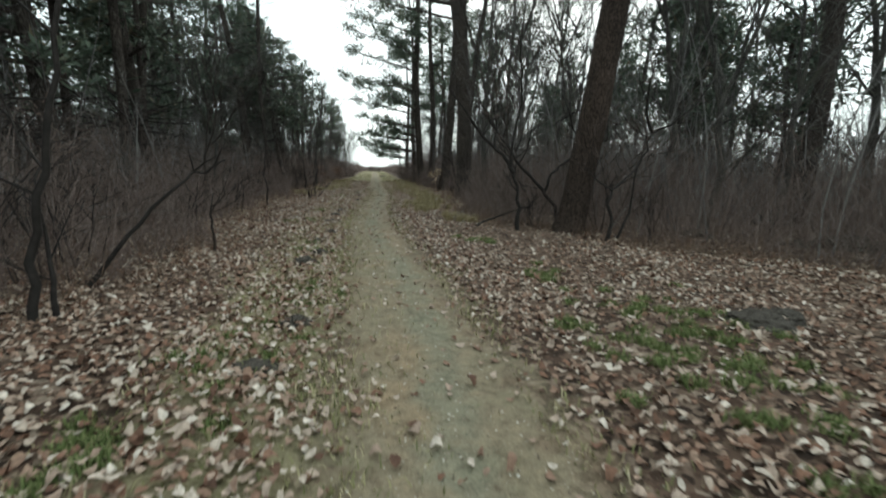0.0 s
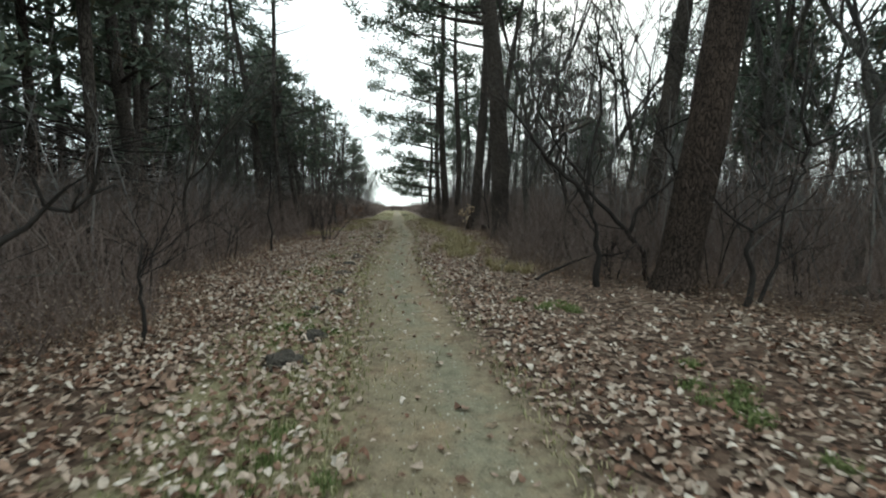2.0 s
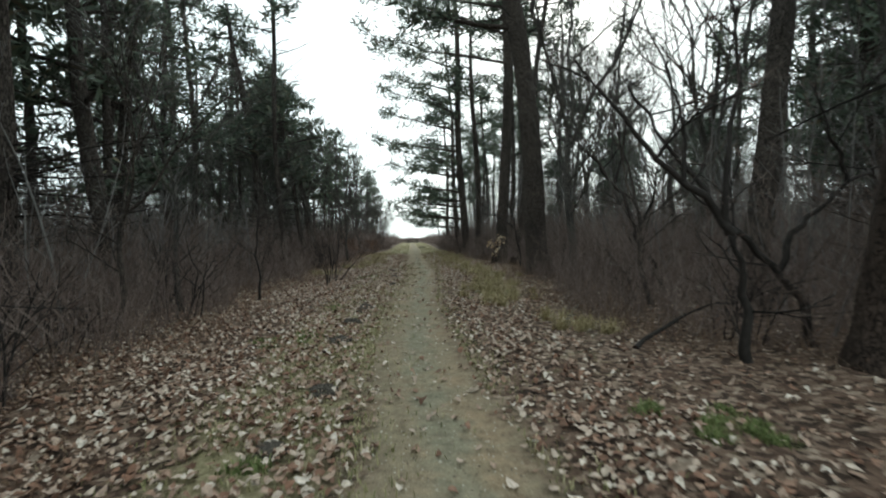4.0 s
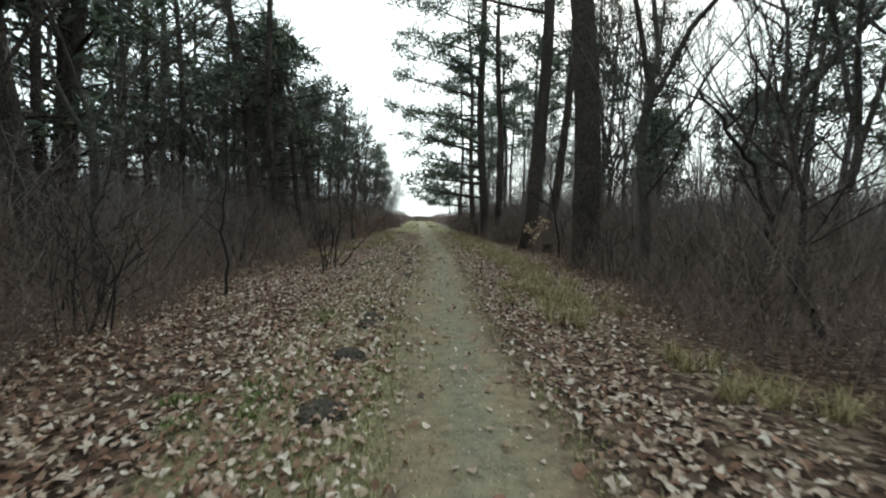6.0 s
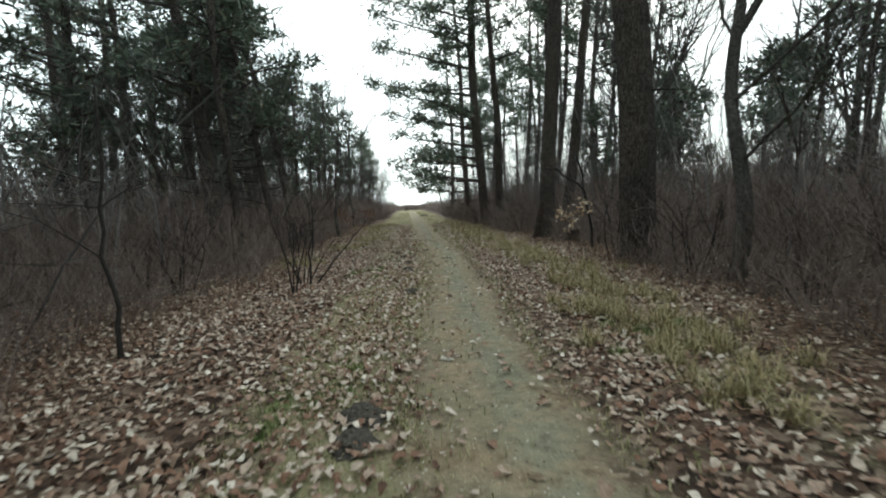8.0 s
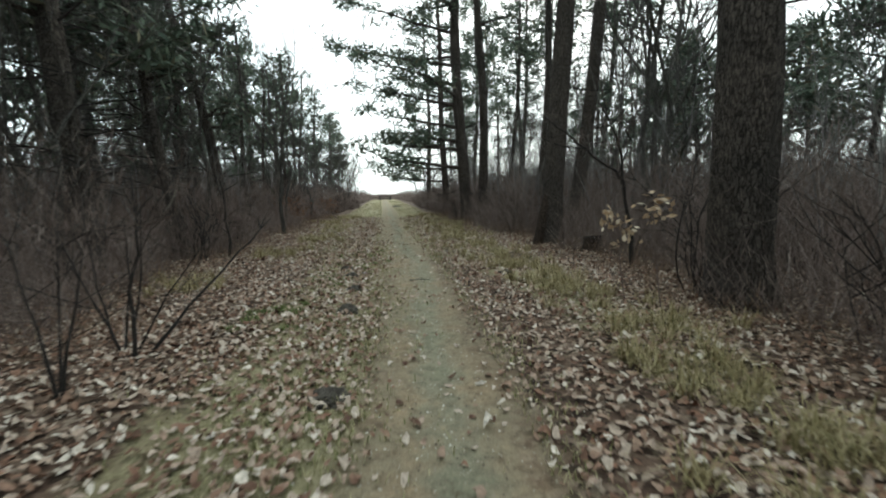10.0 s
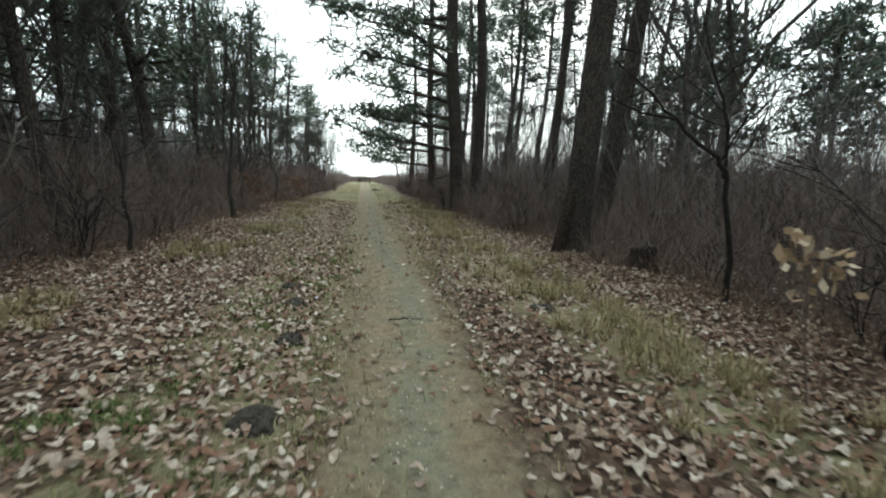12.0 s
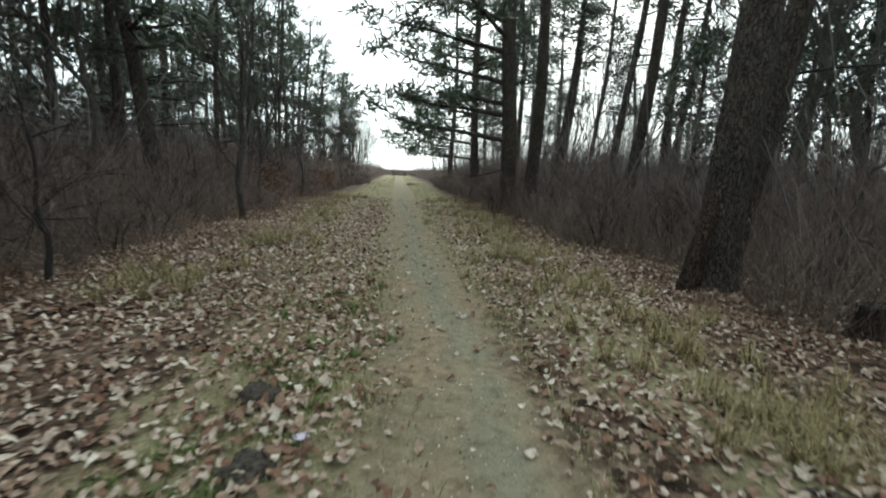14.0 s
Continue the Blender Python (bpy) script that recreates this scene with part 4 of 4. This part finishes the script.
# ---- molehills ----
def molehill(x, y, r, h, seed):
    rnd = random.Random(seed)
    bm = bmesh.new()
    bmesh.ops.create_icosphere(bm, subdivisions=4, radius=1)
    o = Vector((rnd.uniform(0, 50), rnd.uniform(0, 50), 0))
    for v in bm.verts:
        k = 1 + 0.3 * noise.noise(v.co * 1.8 + o) + 0.2 * noise.noise(v.co * 5 + o) + 0.1 * noise.noise(v.co * 12 + o)
        flat = 0.5 + 0.5 * max(v.co.z, -0.2)
        v.co = Vector((v.co.x * r * k * (1.25 - 0.4 * flat), v.co.y * r * k * (1.25 - 0.4 * flat), max(v.co.z, -0.15) * h * k))
    me = bpy.data.meshes.new("molehill")
    bm.to_mesh(me)
    bm.free()
    me.materials.append(SOIL)
    ob = new("molehill", me)
    ob.location = (x, y, height(x, y))
    return tagged(ob, "crumbly dark earth molehill among fallen leaves", "molehill", "molehills beside the path")


# the last mound, far up the path, stands in for an unidentified dark lump
for k, (x, y, r, h) in enumerate(((-0.32, 7.85, 0.17, 0.09), (-0.22, 8.6, 0.14, 0.07), (-0.31, 10.63, 0.13, 0.08), (-0.4, 9.6, 0.1, 0.05), (-0.55, 13.64, 0.15, 0.1), (-0.52, 12.52, 0.17, 0.07), (-0.56, 15.2, 0.15, 0.08), (-0.56, 14.9, 0.13, 0.07),
                                  (-0.43, 21.45, 0.13, 0.09), (-0.48, 22.75, 0.12, 0.08), (-0.33, 19.2, 0.14, 0.07), (-0.76, 24.36, 0.13, 0.08), (-0.62, 23.72, 0.12, 0.08), (4.1, 4.95, 0.26, 0.1), (4.5, 5.1, 0.2, 0.09), (7.2, 9.9, 0.28, 0.14),
                                  (9.3, 8.6, 0.55, 0.2), (8.6, 8.9, 0.3, 0.12), (0.03, 5.4, 0.14, 0.06), (-0.05, 4.45, 0.16, 0.06), (2.05, 15.25, 0.15, 0.06), (1.97, 23.4, 0.14, 0.05), (0.2, 62.0, 0.4, 0.16))):
    molehill(x, y, r, h, 200 + k)


# ---- stump, dead wood, saplings ----
def stump(x, y):
    root = new("tree_stump")
    root.location = (x, y, height(x, y))
    m = Mesher()
    m.tube([(0, 0, -0.06), (0, 0, 0.02), (0.0, 0, 0.1), (0.01, 0, 0.22), (0.0, 0.01, 0.34)], [0.3, 0.25, 0.21, 0.195, 0.19], 22, 0.16, False)
    part("bark", m.mesh("bark", PINE_BARK_RED, True), root)
    c = Mesher()
    c.tube([(0, 0, 0.3), (0, 0, 0.325), (0, 0, 0.33)], [0.185, 0.18, 0.02], 22, 0.1)
    part("cut_top", c.mesh("cut_top", PLAIN_WOOD), root, "weathered grey sawn top")
    return tagged(root, "low mossy sawn tree stump in the brush", "stump")


stump(4.4, 25.4)


def dead_stick(pts, r, label, material=DEADWOOD, seed=1, twigs=3, name="fallen_branch"):
    rnd = random.Random(seed)
    o = Vector(pts[0])
    m = Mesher()
    rel = [Vector(p) - o for p in pts]
    fine = []
    for i in range(len(rel) - 1):
        for s in range(3):
            t = s / 3
            fine.append(rel[i].lerp(rel[i + 1], t) + Vector((rnd.gauss(0, 1), rnd.gauss(0, 1), rnd.gauss(0, 1))) * r * 0.6)
    fine.append(rel[-1])
    n = len(fine)
    m.tube(fine, [r * (1 - 0.72 * i / (n - 1)) for i in range(n)], 7, 0.15)
    root = new(name, m.mesh(name, material, True))
    root.location = o
    for _ in range(twigs):
        f = Mesher()
        q = fine[rnd.randint(n // 3, n - 2)]
        d = (fine[-1] - fine[0]).normalized()
        e = q + (d + Vector((rnd.gauss(0, 1), rnd.gauss(0, 1), rnd.gauss(0, 0.6))) * 0.7).normalized() * rnd.uniform(0.15, 0.4)
        f.tube([q, q.lerp(e, 0.5) + Vector((0, 0, 0.02)), e], [r * 0.4, r * 0.28, r * 0.1], 4)
        part("twig", f.mesh("twig", material), root)
    return tagged(root, label, "branch")


dead_stick([(-2.4, 6.6, 0.0), (-1.95, 6.7, 0.55), (-1.54, 6.8, 1.0), (-1.3, 6.9, 1.25), (-0.99, 7.0, 1.39)], 0.03, "dark dead branch leaning up out of the leaves", DARK_BARK, 2, 4, "leaning_branch")
dead_stick([(-2.05, 20.25, 0.0), (-1.75, 20.4, 0.4), (-1.35, 20.7, 0.85), (-1.1, 20.9, 1.15)], 0.018, "slanting dark bare shoot beside the path", DARK_BARK, 3, 4, "leaning_branch")
dead_stick([(-2.1, 20.15, 0.0), (-2.1, 20.2, 0.6), (-2.0, 20.2, 1.1), (-2.02, 20.25, 1.6)], 0.02, "dark upright bare shoot beside the path", DARK_BARK, 4, 4, "leaning_branch")
for k, (pts, r, lab, ma) in enumerate((
        ([(-3.2, 8.3, 0.55), (-2.7, 8.5, 0.62), (-2.2, 8.6, 0.66)], 0.016, "pale bleached stick caught in the brush", DEADWOOD),
        ([(-4.8, 18.6, 0.22), (-4.2, 18.7, 0.26), (-3.6, 18.8, 0.3)], 0.025, "pale fallen stick lying in the brush", DEADWOOD),
        ([(5.1, 26.4, 0.85), (5.7, 26.5, 0.88), (6.4, 26.6, 0.9)], 0.03, "bleached fallen branch caught in shrubs", DEADWOOD),
        ([(3.9, 14.6, 0.75), (4.4, 14.7, 0.68), (5.0, 14.9, 0.5)], 0.02, "pale curved dead branch in the brush", DEADWOOD),
        ([(2.6, 13.1, 0.03), (2.75, 13.3, 0.12), (2.95, 13.5, 0.2)], 0.014, "small dead stick among leaves", DEADWOOD),
        ([(2.25, 23.9, 0.02), (2.5, 24.2, 0.06), (2.75, 24.45, 0.1)], 0.012, "thin pale stick in dry grass", DEADWOOD),
        ([(-3.9, 24.6, 1.15), (-3.75, 24.7, 1.55), (-3.62, 24.8, 1.9)], 0.02, "pale broken stem sticking up in the brush", DEADWOOD),
        ([(2.9, 11.6, 0.05), (3.4, 11.9, 0.2), (4.1, 12.2, 0.35), (4.6, 12.3, 0.4)], 0.03, "dark fallen branch under shrubs", DARK_BARK),
        ([(0.35, 23.2, 0.0), (0.5, 23.17, 0.012), (0.68, 23.2, 0.002)], 0.008, "thin dark twig lying on the path", DARK_BARK))):
    dead_stick(pts, r, lab, ma, 30 + k, 2)


def sapling(x, y, shoots, label, name="sapling", seed=1):
    """A crooked dark sapling: each shoot a list of points about its foot."""
    rnd = random.Random(seed)
    root = new(name)
    root.location = (x, y, height(x, y))
    fine, side = Mesher(), Mesher()
    for r, pts in shoots:
        m = Mesher()
        pts = [Vector(p) for p in pts]
        soft = []
        for i in range(len(pts) - 1):
            for s in range(3):
                soft.append(pts[i].lerp(pts[i + 1], s / 3) + Vector((rnd.gauss(0, 1), rnd.gauss(0, 1), 0)) * r * 0.5)
        soft.append(pts[-1])
        n = len(soft)
        m.tube(soft, [1.12 * r * (1 - 0.72 * i / (n - 1)) for i in range(n)], 7, 0.12)
        for k in range(4):
            q = soft[rnd.randint(n // 3, n - 1)]
            d = Vector((rnd.gauss(0, 1), rnd.gauss(0, 1), rnd.uniform(0.2, 1.2)))
            grow(side, fine, rnd, q, d, rnd.uniform(0.3, 0.75), r * 0.32, 1, 4, 0.6, 0.08)
        part("stem", m.mesh("stem", DARK_BARK, True), root)
    part("branchwork", side.mesh("branchwork", DARK_BARK, True), root, kind="stuff")
    part("brushwood", fine.mesh("brushwood", HAZED_TWIG), root, kind="stuff")
    return tagged(root, label, "sapling")


sapling(3.72, 10.98, [(0.05, [(0, 0, -0.05), (-0.04, 0, 0.5), (-0.1, 0, 1.0), (-0.2, 0, 1.3)]), (0.04, [(-0.18, 0, 1.25), (-0.35, 0, 1.55), (-0.6, 0.05, 1.8), (-0.95, 0.1, 2.1), (-1.15, 0.1, 2.4), (-1.6, 0.2, 3.0)]),
                     (0.034, [(-0.2, 0, 1.25), (-0.26, 0, 1.6), (-0.18, 0, 2.1), (-0.05, 0.05, 2.7), (-0.05, 0.1, 3.4), (-0.15, 0.1, 4.1)]), (0.022, [(-0.6, 0.05, 1.8), (-0.55, 0.1, 2.3), (-0.75, 0.1, 2.9)])], "crooked dark forked sapling in front of pines", seed=3)
sapling(4.85, 11.5, [(0.045, [(0, 0, -0.05), (-0.15, 0, 0.5), (-0.45, 0, 0.9), (-0.95, 0, 1.35), (-1.35, 0, 1.9), (-1.75, 0, 2.4), (-2.0, 0.1, 2.9)]), (0.034, [(-0.35, 0, 0.85), (-0.25, 0, 1.25), (0.05, 0, 1.5), (0.4, 0, 1.8), (0.8, 0.1, 1.95), (1.3, 0.1, 2.1)]),
                    (0.024, [(0.4, 0, 1.8), (0.3, 0, 2.1), (0.15, 0, 2.4), (-0.05, 0, 2.9)])], "crooked dark sapling with arching stems", seed=4)
sapling(5.02, 9.54, [(0.036, [(0, 0, -0.05), (0.09, 0, 0.36), (0.0, 0, 0.7), (0.07, 0, 0.97), (0.47, 0, 1.35), (0.67, 0, 1.73), (0.76, 0, 2.06)]), (0.024, [(0.76, 0, 2.06), (0.6, 0, 2.4), (0.62, 0, 3.0), (0.8, 0.1, 3.6)]), (0.022, [(0.76, 0, 2.06), (1.1, 0, 2.2), (1.55, 0, 2.55), (1.9, 0, 3.1)]),
                    (0.018, [(0.07, 0, 0.97), (-0.3, 0, 1.2), (-0.57, 0, 1.46)]), (0.026, [(0.28, 0.1, -0.03), (0.49, 0.1, 0.53), (0.55, 0.1, 1.2), (0.7, 0.1, 2.0)])], "dark many-stemmed sapling at the edge of the brush", seed=5)
sapling(5.55, 15.8, [(0.055, [(0, 0, -0.05), (-0.17, 0, 0.6), (-0.58, 0, 1.1), (-0.65, 0, 1.5), (-0.8, 0, 2.0), (-1.0, 0, 2.3), (-1.4, 0, 2.7), (-1.7, 0, 3.1)]), (0.035, [(-0.6, 0, 1.2), (-0.2, 0.1, 1.9), (0.0, 0.1, 2.8)]), (0.03, [(-1.0, 0, 2.3), (-0.85, 0, 2.8), (-0.9, 0, 3.5)])], "gnarled dark small tree with twisted limbs", seed=11)
sapling(4.29, 23.55, [(0.032, [(0, 0, -0.05), (-0.08, 0, 0.8), (-0.2, 0, 1.45), (-0.35, 0, 1.68), (-0.72, 0, 1.87), (-0.9, 0, 2.06), (-1.2, 0, 2.3), (-1.65, 0, 2.6)]), (0.022, [(-0.22, 0, 1.45), (-0.25, 0, 2.0), (-0.44, 0, 2.45), (-0.7, 0, 2.85)]), (0.016, [(-0.9, 0, 2.06), (-1.3, 0, 2.1), (-1.7, 0, 2.25)])], "dark arching sapling near the path", seed=10)
sapling(-2.1, 5.5, [(0.036, [(0, 0, -0.05), (0.05, 0, 0.5), (0.15, 0, 0.9), (0.28, 0, 1.4), (0.4, 0, 2.0), (0.55, 0, 2.8), (0.9, 0.1, 3.6)]), (0.025, [(0.1, 0.1, 0), (0.12, 0.1, 0.5), (0.1, 0.1, 1.2)])], "dark bent sapling at the edge of the leaves", seed=6)
sapling(-3.1, 16.75, [(0.026, [(0, 0, -0.05), (0.03, 0, 0.5), (-0.05, 0, 1.0), (0.05, 0, 1.7), (0.0, 0.1, 2.6)])], "slim dark sapling beside the leaves", seed=7)
sapling(-2.3, 20.3, [(0.012, [(0, 0, 0), (-0.12, 0, 0.6), (-0.2, 0.05, 1.3)]), (0.011, [(0.04, 0, 0), (0.12, 0.05, 0.6), (0.1, 0.1, 1.2)]), (0.012, [(-0.05, 0.1, 0), (-0.3, 0.1, 0.6), (-0.5, 0.1, 1.2)]), (0.01, [(0.1, 0.1, 0), (0.4, 0.1, 0.5), (0.75, 0.2, 1.0)]), (0.01, [(0.1, 0, 0), (0.25, 0, 0.7), (0.3, 0, 1.3)])], "fan of thin dark bare shoots beside the path", seed=14)
sapling(-2.2, 19.4, [(0.014, [(0, 0, 0), (-0.05, 0, 0.5), (-0.15, 0, 1.1)]), (0.014, [(0.05, 0, 0), (0.15, 0, 0.5), (0.3, 0, 1.0)]), (0.012, [(0, 0.05, 0), (0.02, 0.1, 0.5), (0.1, 0.1, 1.3)])], "spray of thin dark shoots from the leaves", seed=8)
sapling(-1.75, 8.45, [(0.02, [(0, 0, 0), (0.02, 0, 0.3), (0.0, 0, 0.6), (0.05, 0, 0.9)])], "short dark bare shoot among leaves", seed=9)
sapling(-3.6, 26.6, [(0.035, [(0, 0, -0.05), (0.0, 0, 0.5), (-0.05, 0, 1.0), (-0.1, 0, 1.7)])], "dark broken sapling stem in the brush", seed=12)


def leafy_sapling(x, y, clusters, material, label, seed, tall):
    """A young oak that has kept withered leaves."""
    rnd = random.Random(seed)
    root = new("oak_sapling")
    root.location = (x, y, height(x, y))
    wood, leaves = Mesher(), Mesher()
    wood.tube([(0.12, -0.05, -0.03), (0.08, 0, tall * 0.35), (0.02, 0, tall * 0.7), (0, 0, tall)], [0.008, 0.007, 0.005, 0.003], 6)
    for cx, cy, cz, s, n in clusters:
        c = Vector((cx, cy, cz))
        wood.spike((0.04, 0, cz * 0.72), c, 0.006)
        for _ in range(n):
            q = c + Vector((rnd.gauss(0, 1), rnd.gauss(0, 1), rnd.gauss(0, 0.55))) * s
            d = Vector((rnd.gauss(0, 1), rnd.gauss(0, 1), rnd.gauss(-0.3, 0.6))).normalized()
            leaves.blade(q, q + d * rnd.uniform(0.07, 0.13), rnd.uniform(0.018, 0.032), rnd)
            wood.spike(c, q, 0.002)
    part("stem", wood.mesh("stem", HAZED_TWIG), root)
    part("withered_leaves", leaves.mesh("withered_leaves", material), root)
    return tagged(root, label, "sapling")


leafy_sapling(2.85, 21.4, [(0, 0, 1.0, 0.1, 34), (0.16, 0, 0.88, 0.07, 18), (-0.06, 0, 1.12, 0.04, 6), (0.05, 0.1, 0.7, 0.07, 8)], TAN_LEAF, "oak sapling with pale withered tan leaves", 1, 1.15)
leafy_sapling(2.95, 20.8, [(0, 0, 1.22, 0.09, 26), (0.1, 0.1, 1.05, 0.08, 10)], TAN_LEAF, "thin oak sapling with withered leaves at the top", 2, 1.3)
leafy_sapling(-4.4, 36.5, [(0, 0, 0.9, 0.3, 160), (0.2, 0.1, 0.6, 0.25, 90), (-0.3, 0, 1.2, 0.22, 60)], RUST_LEAF, "young oak holding rusty brown leaves", 3, 1.4)
leafy_sapling(-3.6, 41.0, [(0, 0, 1.0, 0.3, 160), (0.2, 0.1, 0.6, 0.25, 90)], RUST_LEAF, "young oak holding rusty brown leaves by the verge", 4, 1.4)


def crumpled_scrap(x, y):
    bm = bmesh.new()
    bmesh.ops.create_grid(bm, x_segments=6, y_segments=4, size=0.5)
    for v in bm.verts:
        v.co = Vector((v.co.x * 0.085, v.co.y * 0.05, 0.012 + 0.012 * noise.noise(v.co * 5) + 0.02 * v.co.x * v.co.x))
    bmesh.ops.solidify(bm, geom=bm.faces[:], thickness=0.001)
    me = bpy.data.meshes.new("paper_scrap")
    bm.to_mesh(me)
    bm.free()
    me.materials.append(random_material("pale_lilac_paper", [(0, (0.55, 0.48, 0.6)), (1, (0.7, 0.63, 0.74))], 0.6))
    ob = new("paper_scrap", me)
    ob.location = (x, y, height(x, y) + 0.012)
    ob.rotation_euler = (0.2, 0.25, 0.7)
    return tagged(ob, "small crumpled pale lilac scrap on leaves", "litter")


crumpled_scrap(-0.43, 23.97)


def barrier(x, y):
    """A low wooden barrier at the far end of the path."""
    root = new("wooden_barrier")
    root.location = (x, y, height(x, y))
    for px in (-1.0, 1.0):
        m = Mesher()
        m.tube([(px, 0, -0.1), (px, 0, 0.5), (px, 0, 0.98), (px, 0, 1.02)], [0.09, 0.088, 0.085, 0.05], 10, 0.05)
        part("post", m.mesh("post", PLAIN_WOOD, True), root)
    for z in (0.42, 0.85):
        m = Mesher()
        m.tube([(-1.25, -0.1, z), (0, -0.1, z + 0.01), (1.25, -0.1, z)], [0.075, 0.08, 0.07], 10, 0.05)
        part("rail", m.mesh("rail", PLAIN_WOOD, True), root)
    return tagged(root, "low dark wooden barrier at the path's far end", "barrier")


barrier(-2.0, 104)
